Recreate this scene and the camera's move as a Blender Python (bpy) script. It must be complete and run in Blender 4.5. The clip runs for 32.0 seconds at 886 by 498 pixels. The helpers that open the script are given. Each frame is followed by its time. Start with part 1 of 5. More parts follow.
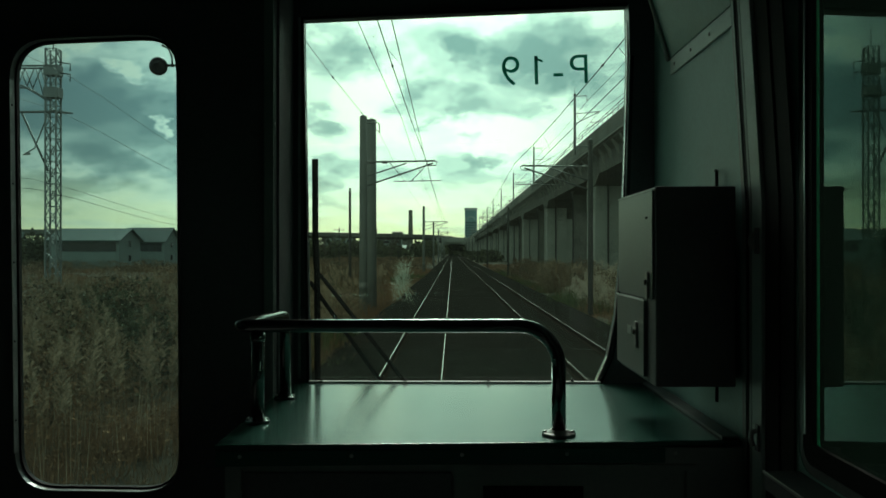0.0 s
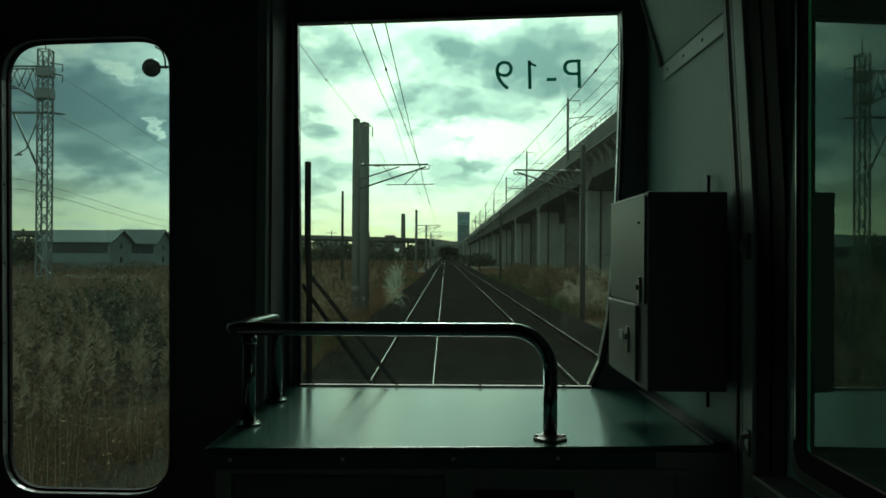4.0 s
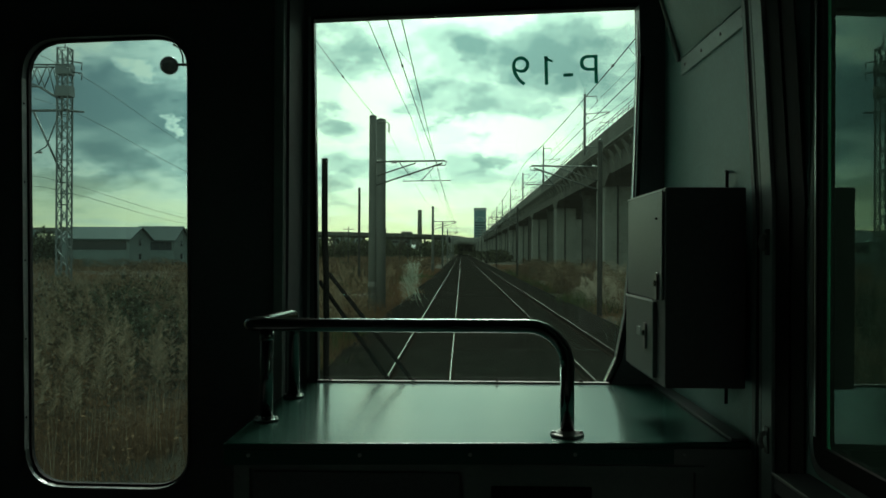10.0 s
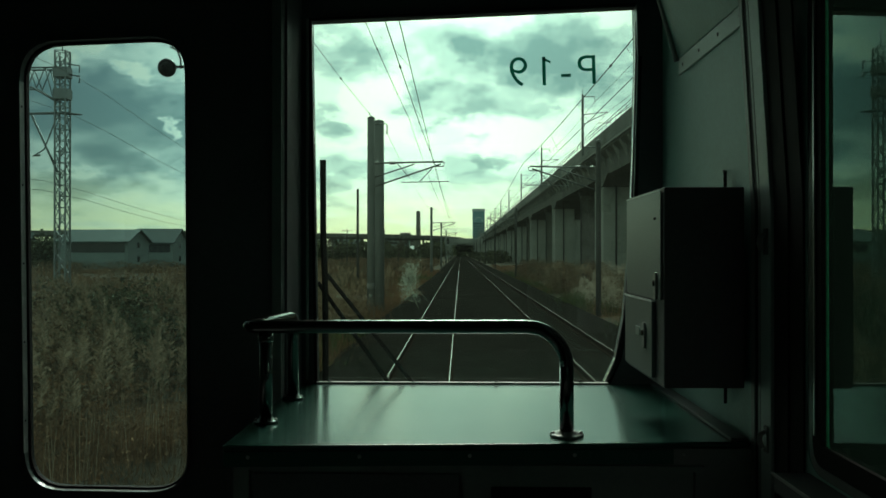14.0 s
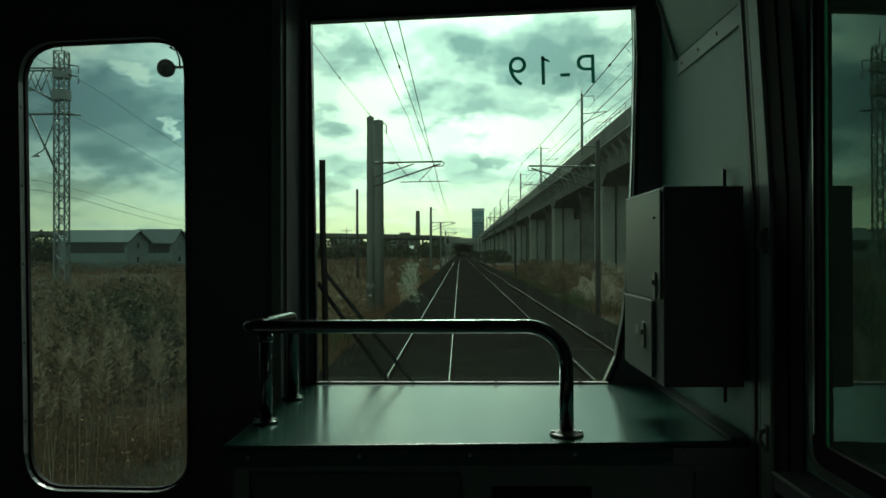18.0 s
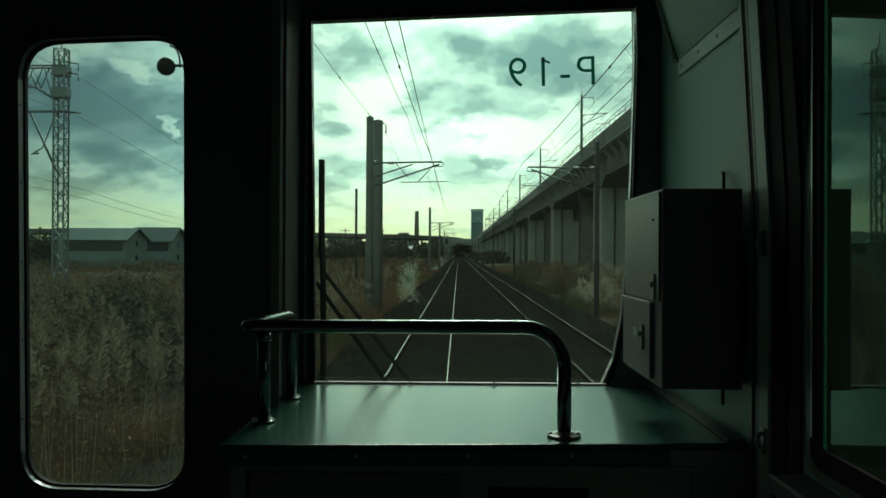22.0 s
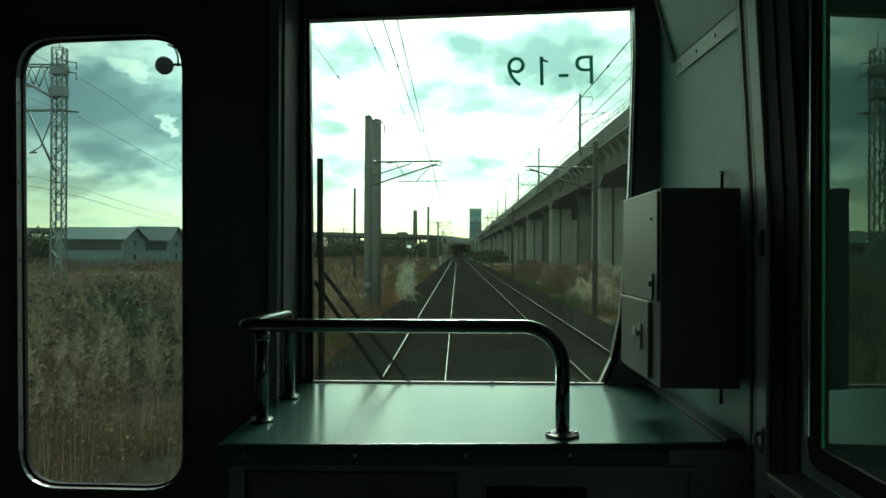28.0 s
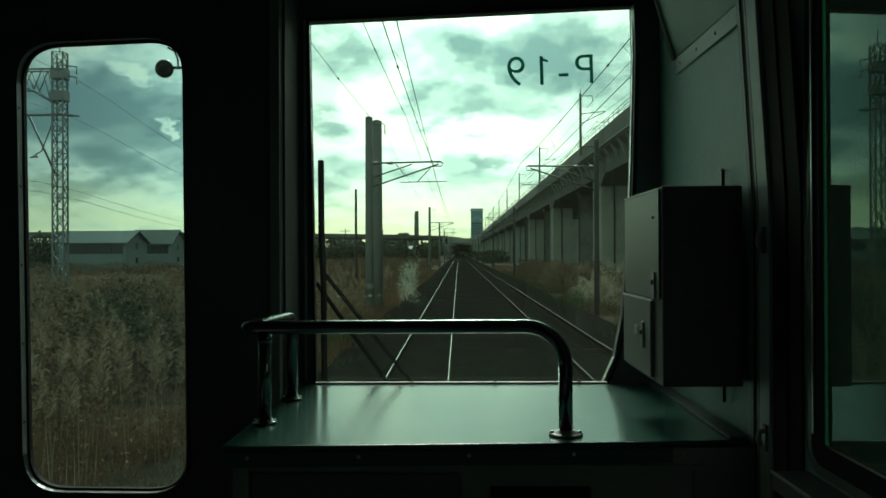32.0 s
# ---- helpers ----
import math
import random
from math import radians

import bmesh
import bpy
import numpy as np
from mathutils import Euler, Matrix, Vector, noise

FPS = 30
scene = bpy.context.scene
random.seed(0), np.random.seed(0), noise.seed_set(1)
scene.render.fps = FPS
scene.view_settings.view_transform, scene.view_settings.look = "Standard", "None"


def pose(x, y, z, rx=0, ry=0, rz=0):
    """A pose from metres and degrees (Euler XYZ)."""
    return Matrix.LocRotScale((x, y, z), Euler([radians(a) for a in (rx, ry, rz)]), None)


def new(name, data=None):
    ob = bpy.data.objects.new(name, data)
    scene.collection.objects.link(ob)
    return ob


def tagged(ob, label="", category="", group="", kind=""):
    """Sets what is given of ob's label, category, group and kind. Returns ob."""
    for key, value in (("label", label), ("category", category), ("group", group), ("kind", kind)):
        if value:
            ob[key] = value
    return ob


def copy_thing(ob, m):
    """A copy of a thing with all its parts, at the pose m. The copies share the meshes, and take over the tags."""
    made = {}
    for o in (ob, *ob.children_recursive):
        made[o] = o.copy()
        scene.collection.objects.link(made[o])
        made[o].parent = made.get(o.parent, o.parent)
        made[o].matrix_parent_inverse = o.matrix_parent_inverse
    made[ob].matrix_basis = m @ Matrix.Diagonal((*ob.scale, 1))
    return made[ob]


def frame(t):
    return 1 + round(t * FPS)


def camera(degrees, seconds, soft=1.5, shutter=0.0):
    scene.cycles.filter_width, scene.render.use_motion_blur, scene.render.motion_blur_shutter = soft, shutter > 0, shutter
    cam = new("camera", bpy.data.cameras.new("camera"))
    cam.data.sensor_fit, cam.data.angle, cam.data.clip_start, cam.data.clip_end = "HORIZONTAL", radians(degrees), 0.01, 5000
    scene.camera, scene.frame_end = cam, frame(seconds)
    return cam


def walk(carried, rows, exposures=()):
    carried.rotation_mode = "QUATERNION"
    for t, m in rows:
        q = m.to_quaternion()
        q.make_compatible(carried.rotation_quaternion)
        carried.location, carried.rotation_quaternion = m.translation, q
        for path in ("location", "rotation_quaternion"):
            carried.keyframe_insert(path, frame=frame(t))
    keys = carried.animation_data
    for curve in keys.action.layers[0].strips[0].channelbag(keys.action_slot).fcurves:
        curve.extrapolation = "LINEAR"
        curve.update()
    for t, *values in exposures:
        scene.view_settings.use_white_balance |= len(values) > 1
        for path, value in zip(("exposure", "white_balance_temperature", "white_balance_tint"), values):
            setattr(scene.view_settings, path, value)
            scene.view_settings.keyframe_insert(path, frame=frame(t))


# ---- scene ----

# The camera sits in the front saloon of a railcar; the track runs along +y, rail tops at z = 0.
EYE_Z = 2.25
cam = camera(55.0, 32.0, soft=1.6)
# seconds, yaw, pitch, roll
VIEW = [
    (0, 0.64, 0.19, 0.01), (0.5, 0.57, 0.31, -0.01), (1, 0.41, 0.36, -0.27), (1.5, 0.15, 0.39, -0.16),
    (2, -0.03, 0.43, -0.08), (2.5, -0.02, 0.51, -0.08), (3, -0.03, 0.45, -0.09), (3.5, -0.03, 0.45, 0.23),
    (5.5, 0.52, 0.23, 0.22), (6, 0.69, 0.10, 0.21), (6.5, 0.77, 0.01, 0.28), (7, 0.93, -0.01, 0.23),
    (7.5, 1.04, 0.11, 0.22), (8, 1.07, 0.27, 0.16), (8.5, 1.20, 0.10, 0.12), (9, 1.21, 0.21, 0.06),
    (9.5, 1.23, 0.17, 0.05), (10, 1.25, 0.18, 0.28), (10.5, 1.19, 0.09, 0.29), (11, 1.20, 0.11, -0.09),
    (11.5, 1.21, 0.12, -0.26), (12, 1.22, 0.19, 0.00), (12.5, 1.19, 0.15, 0.12), (13, 1.22, 0.19, -0.01),
    (13.5, 1.14, 0.16, 0.11), (14, 1.16, 0.25, -0.00), (14.5, 1.25, 0.14, -0.18), (16.5, 1.10, 0.19, 0.01),
    (17, 1.14, 0.20, 0.13), (17.5, 1.04, 0.13, -0.01), (18, 1.13, 0.23, -0.14), (18.5, 1.11, 0.18, -0.05),
    (19, 1.08, 0.19, 0.11), (19.5, 1.05, 0.11, 0.23), (20, 1.04, 0.09, -0.06), (20.5, 1.04, 0.07, -0.21),
    (21, 1.07, 0.16, 0.11), (21.5, 1.06, 0.12, 0.20), (22, 1.05, 0.26, 0.28), (22.5, 1.03, 0.14, 0.24),
    (23, 1.01, 0.09, 0.14), (23.5, 1.07, 0.10, 0.13), (24, 0.92, 0.11, 0.26), (24.5, 0.96, 0.16, 0.10),
    (25, 0.90, 0.16, -0.13), (25.5, 1.01, 0.14, -0.16), (27.5, 1.03, 0.18, 0.00), (28, 0.94, 0.21, 0.30),
    (28.5, 0.97, 0.20, 0.28), (29, 0.92, 0.26, 0.06), (29.5, 0.86, 0.40, -0.07), (30, 0.94, 0.36, -0.02),
    (30.5, 0.95, 0.20, 0.16), (31, 0.81, 0.12, 0.27), (31.5, 0.88, 0.23, -0.15), (32, 1.05, 0.24, -0.25),
]

walk(cam, [(t, pose(0, 0, EYE_Z, 90 + p, 0, y) @ pose(0, 0, 0, 0, 0, r)) for t, y, p, r in VIEW],
     exposures=[(0, 0.0, 6500, 0), (26.0, 0.0, 6500, 0), (27.5, 0.6, 6500, 0), (28.6, 0.85, 6500, 0), (29.3, 0.75, 6500, 0), (30.3, 0.3, 6500, 0), (32.0, 0.2, 6500, 0)])

# ---- world and sun ----
SUN_EL, SUN_AZ = 38.0, 0.0     # degrees; azimuth from straight ahead to the right
GLOW = 6.0                     # how much brighter the cloud is towards the sun


# cloud masses of the overcast: azimuth, elevation, half width, half height in degrees, thickness (below 0: a bright gap)
CLOUDS = [
    (6.9, 13.0, 4.6, 2.0, 0.78), (0.7, 13.7, 1.5, 0.8, 0.45), (0.6, 10.0, 5.6, 1.3, 0.55), (-8.4, 12.6, 2.6, 2.2, 0.55),
    (-5.6, 9.9, 2.2, 2.2, -0.75), (2.2, 7.9, 5.0, 1.0, -0.55), (3.4, 6.4, 2.9, 0.5, 0.6), (1.1, 7.5, 0.6, 0.35, 0.6),
    (-7.8, 8.1, 2.1, 0.7, 0.5), (-7.0, 5.4, 3.6, 1.2, 0.42), (10.2, 10.0, 1.6, 1.9, 0.5), (-23.0, 8.4, 8.5, 2.6, 0.85),
    (-23.6, 12.5, 1.5, 0.6, -0.8), (-20.8, 11.2, 1.1, 0.5, -0.75), (-18.2, 8.0, 0.45, 0.4, -0.9), (-24.8, 4.2, 3.2, 0.75, 0.6),
    (-20.9, 5.1, 1.8, 0.75, 0.4),
]


def sky_world():
    w = bpy.data.worlds.new("overcast_sky")
    scene.world = w
    w.use_nodes = True
    nt = w.node_tree
    nt.nodes.clear()
    N, L = nt.nodes.new, nt.links.new

    def op(kind, a, b=None, c=None, clamp=False):
        n = N("ShaderNodeMath")
        n.operation, n.use_clamp = kind, clamp
        for i, v in enumerate((a, b, c)):
            if v is None:
                continue
            if isinstance(v, (int, float)):
                n.inputs[i].default_value = v
            else:
                L(v, n.inputs[i])
        return n.outputs[0]

    tc = N("ShaderNodeTexCoord")
    sep = N("ShaderNodeSeparateXYZ")
    L(tc.outputs["Generated"], sep.inputs[0])
    dx, dy, dz = sep.outputs
    up = op("MAXIMUM", dz, 0.0)
    az = op("MULTIPLY", op("ARCTAN2", dx, dy), 57.2958)
    el = op("MULTIPLY", op("ARCSINE", dz), 57.2958)
    # the cloud deck seen in perspective: flatter towards the horizon
    den = op("ADD", up, 0.40)
    comb = N("ShaderNodeCombineXYZ")
    L(op("DIVIDE", dx, den), comb.inputs[0])
    L(op("DIVIDE", dy, den), comb.inputs[1])

    def noise_tex(scale, detail, rough, dist, offset):
        mp = N("ShaderNodeMapping")
        mp.inputs["Location"].default_value = offset
        L(comb.outputs[0], mp.inputs[0])
        t = N("ShaderNodeTexNoise")
        for k, v in (("Scale", scale), ("Detail", detail), ("Roughness", rough), ("Distortion", dist)):
            t.inputs[k].default_value = v
        L(mp.outputs[0], t.inputs["Vector"])
        return t.outputs["Fac"]

    mid = noise_tex(3.0, 10, 0.55, 0.15, (0.4, 7.3, 2.0))
    shifted = noise_tex(3.0, 10, 0.55, 0.15, (0.415, 7.25, 2.0))
    fine = noise_tex(9.0, 8, 0.6, 0.3, (2.4, 1.3, 5.0))
    w1 = op("SUBTRACT", noise_tex(7.0, 10, 0.64, 0.0, (8.1, 2.2, 1.0)), 0.5)
    w2 = op("SUBTRACT", noise_tex(7.0, 10, 0.64, 0.0, (1.7, 9.2, 4.0)), 0.5)
    waz, wel = op("MULTIPLY_ADD", w1, 9.0, az), op("MULTIPLY_ADD", w2, 5.5, el)
    relief = op("MULTIPLY", op("SUBTRACT", mid, shifted), 2.0)
    thick = op("ADD", op("MULTIPLY_ADD", mid, 1.1, -0.22), op("MULTIPLY_ADD", fine, 0.62, -0.31))
    for a0, e0, ra, re, s in CLOUDS:
        u = op("DIVIDE", op("SUBTRACT", waz, a0), ra * 1.25)
        v = op("DIVIDE", op("SUBTRACT", wel, e0), re * 1.25)
        r2 = op("ADD", op("MULTIPLY", u, u), op("MULTIPLY", v, v))
        thick = op("MULTIPLY_ADD", op("POWER", op("SUBTRACT", 1.0, r2, clamp=True), 0.85), 0.80 * s, thick)
    thick = op("ADD", thick, relief)
    ramp = N("ShaderNodeValToRGB")
    e = ramp.color_ramp.elements
    ramp.color_ramp.interpolation = "EASE"
    e[0].position, e[0].color = 0.0, (1.14, 1.08, 0.88, 1)
    e[1].position, e[1].color = 1.0, (0.205, 0.285, 0.28, 1)
    for p, c in ((0.28, (0.94, 0.95, 0.82, 1)), (0.55, (0.56, 0.63, 0.57, 1)), (0.78, (0.335, 0.415, 0.39, 1))):
        q = e.new(p)
        q.color = c
    L(thick, ramp.inputs[0])
    # brighter towards the veiled sun, overhead and behind
    sx, sy, sz = (math.sin(radians(SUN_AZ)) * math.cos(radians(SUN_EL)), math.cos(radians(SUN_AZ)) * math.cos(radians(SUN_EL)), math.sin(radians(SUN_EL)))
    dot = op("ADD", op("ADD", op("MULTIPLY", dx, sx), op("MULTIPLY", dy, sy)), op("MULTIPLY", dz, sz))
    sunward = op("MAXIMUM", dot, 0.0)
    gain = op("ADD", op("MULTIPLY", op("POWER", sunward, 24.0), GLOW), op("MULTIPLY_ADD", op("POWER", op("MAXIMUM", dy, 0.0), 14.0), 1.34, 0.12))
    gain = op("ADD", gain, op("MULTIPLY", op("MAXIMUM", op("MULTIPLY", dy, -1.0), 0.0), 0.65))
    lit = N("ShaderNodeMixRGB")
    lit.blend_type = "MULTIPLY"
    lit.inputs[0].default_value = 1.0
    L(ramp.outputs[0], lit.inputs[1])
    L(gain, lit.inputs[2])
    # clear yellowish strip over the horizon, its upper edge ragged
    edge = op("MULTIPLY_ADD", op("SUBTRACT", fine, 0.5), 0.035, up)
    band = op("SUBTRACT", 1.0, op("DIVIDE", op("MAXIMUM", edge, 0.0), 0.088), clamp=True)
    # long thin cloud streaks across that strip
    low = N("ShaderNodeCombineXYZ")
    L(op("MULTIPLY", az, 0.10), low.inputs[0])
    L(op("MULTIPLY", el, 0.95), low.inputs[1])
    bars = N("ShaderNodeTexNoise")
    for k, v in (("Scale", 1.0), ("Detail", 7), ("Roughness", 0.6), ("Distortion", 0.4)):
        bars.inputs[k].default_value = v
    L(low.outputs[0], bars.inputs["Vector"])
    streak = op("MULTIPLY", op("SUBTRACT", bars.outputs["Fac"], 0.49), 6.0, clamp=True)
    band = op("MULTIPLY", band, op("MULTIPLY_ADD", streak, -0.62, 1.0))
    bm_ = N("ShaderNodeMixRGB")
    L(op("MULTIPLY", op("POWER", band, 0.9), 0.96), bm_.inputs[0])
    L(lit.outputs[0], bm_.inputs[1])
    strip_gain = op("MULTIPLY_ADD", op("POWER", op("MAXIMUM", dy, 0.0), 6.0), 0.46, 0.26)
    tinted = N("ShaderNodeMixRGB")
    tinted.blend_type = "MULTIPLY"
    tinted.inputs[0].default_value = 1.0
    tinted.inputs[1].default_value = (1.50, 1.26, 0.68, 1)
    L(strip_gain, tinted.inputs[2])
    L(tinted.outputs[0], bm_.inputs[2])
    sky = N("ShaderNodeTexSky")
    sky.sky_type, sky.sun_disc = "NISHITA", False
    sky.sun_elevation, sky.sun_rotation = radians(SUN_EL), radians(SUN_AZ)
    b1, b2, add, out = N("ShaderNodeBackground"), N("ShaderNodeBackground"), N("ShaderNodeAddShader"), N("ShaderNodeOutputWorld")
    L(sky.outputs[0], b1.inputs[0])
    b1.inputs[1].default_value = 0.010
    L(bm_.outputs[0], b2.inputs[0])
    b2.inputs[1].default_value = 1.0
    L(b1.outputs[0], add.inputs[0])
    L(b2.outputs[0], add.inputs[1])
    L(add.outputs[0], out.inputs[0])


sky_world()
sun_lamp = new("sun", bpy.data.lights.new("sun", "SUN"))
sun_lamp.data.energy, sun_lamp.data.angle, sun_lamp.data.color = 1.35, radians(14), (1.0, 0.95, 0.86)
sun_lamp.matrix_world = pose(0, 0, 60, 90 - SUN_EL, 0, 180 - SUN_AZ)

# ---- materials ----


def mat(name, base, rough=0.6, metal=0.0, dark=0.6, light=1.25, scale=1.5, fine=14.0, bump=0.15, dist=0.01, spec=0.5, island=0.0, obj=0.0):
    """A surface with large stains and a fine grain, both in metres."""
    m = bpy.data.materials.new(name)
    m.use_nodes = True
    nt = m.node_tree
    N, L = nt.nodes.new, nt.links.new
    bsdf = nt.nodes["Principled BSDF"]
    tc = N("ShaderNodeTexCoord")
    n1, n2 = N("ShaderNodeTexNoise"), N("ShaderNodeTexNoise")
    for n, s, d in ((n1, scale, 5), (n2, fine, 6)):
        n.inputs["Scale"].default_value, n.inputs["Detail"].default_value = s, d
        n.inputs["Roughness"].default_value = 0.6
        L(tc.outputs["Object"], n.inputs["Vector"])
    mx = N("ShaderNodeMath")
    mx.operation = "MULTIPLY_ADD"
    L(n1.outputs["Fac"], mx.inputs[0])
    mx.inputs[1].default_value = 0.6
    m2 = N("ShaderNodeMath")
    m2.operation = "MULTIPLY"
    L(n2.outputs["Fac"], m2.inputs[0])
    m2.inputs[1].default_value = 0.4
    L(m2.outputs[0], mx.inputs[2])
    fac = mx.outputs[0]
    if island or obj:
        src = N("ShaderNodeNewGeometry").outputs["Random Per Island"] if island else N("ShaderNodeObjectInfo").outputs["Random"]
        amt = island or obj
        m3, m4 = N("ShaderNodeMath"), N("ShaderNodeMath")
        m3.operation = "MULTIPLY_ADD"
        L(src, m3.inputs[0])
        m3.inputs[1].default_value, m3.inputs[2].default_value = amt, -amt / 2
        m4.operation = "ADD"
        L(fac, m4.inputs[0])
        L(m3.outputs[0], m4.inputs[1])
        fac = m4.outputs[0]
    ramp = N("ShaderNodeValToRGB")
    e = ramp.color_ramp.elements
    e[0].position, e[1].position = 0.3, 0.7
    e[0].color = (*[min(1, c * dark) for c in base], 1)
    e[1].color = (*[min(1, c * light) for c in base], 1)
    L(fac, ramp.inputs[0])
    L(ramp.outputs[0], bsdf.inputs["Base Color"])
    bsdf.inputs["Metallic"].default_value = metal
    bsdf.inputs["Specular IOR Level"].default_value = spec
    rr = N("ShaderNodeMapRange")
    rr.inputs["To Min"].default_value, rr.inputs["To Max"].default_value = max(0.03, rough - 0.08), min(1, rough + 0.08)
    L(n1.outputs["Fac"], rr.inputs["Value"])
    L(rr.outputs[0], bsdf.inputs["Roughness"])
    if bump:
        b = N("ShaderNodeBump")
        b.inputs["Strength"].default_value, b.inputs["Distance"].default_value = bump, dist
        L(n2.outputs["Fac"], b.inputs["Height"])
        L(b.outputs[0], bsdf.inputs["Normal"])
    return m


def glass(name, tint, gloss=1.0, ior=1.5, dust_haze=0.0, sheen=(1.0, 1.0, 1.0)):
    """A thin tinted pane: what passes is tinted, the rest is mirrored by Fresnel."""
    m = bpy.data.materials.new(name)
    m.use_nodes = True
    nt = m.node_tree
    nt.nodes.clear()
    N, L = nt.nodes.new, nt.links.new
    tr, gl, fr, mx, out = N("ShaderNodeBsdfTransparent"), N("ShaderNodeBsdfGlossy"), N("ShaderNodeFresnel"), N("ShaderNodeMixShader"), N("ShaderNodeOutputMaterial")
    tr.inputs[0].default_value = (*tint, 1)
    gl.inputs["Color"].default_value, gl.inputs["Roughness"].default_value = (*sheen, 1), 0.01
    fr.inputs["IOR"].default_value = ior
    k = N("ShaderNodeMath")
    k.operation = "MULTIPLY"
    k.inputs[1].default_value = gloss
    L(fr.outputs[0], k.inputs[0])
    L(k.outputs[0], mx.inputs[0])
    L(tr.outputs[0], mx.inputs[1])
    L(gl.outputs[0], mx.inputs[2])
    last = mx.outputs[0]
    if dust_haze:
        # a thin dusty veil, uneven across the pane, also a haze lifting the darks
        tl, md, tx, mr = N("ShaderNodeBsdfTranslucent"), N("ShaderNodeMixShader"), N("ShaderNodeTexNoise"), N("ShaderNodeMapRange")
        tl.inputs[0].default_value = (0.62, 0.72, 0.64, 1)
        tx.inputs["Scale"].default_value, tx.inputs["Detail"].default_value = 3.0, 6
        tc = N("ShaderNodeTexCoord")
        L(tc.outputs["Object"], tx.inputs["Vector"])
        mr.inputs["To Min"].default_value, mr.inputs["To Max"].default_value = dust_haze * 0.3, dust_haze * 1.7
        L(tx.outputs["Fac"], mr.inputs["Value"])
        L(mr.outputs[0], md.inputs[0])
        L(last, md.inputs[1])
        L(tl.outputs[0], md.inputs[2])
        last = md.outputs[0]
    L(last, out.inputs[0])
    return m


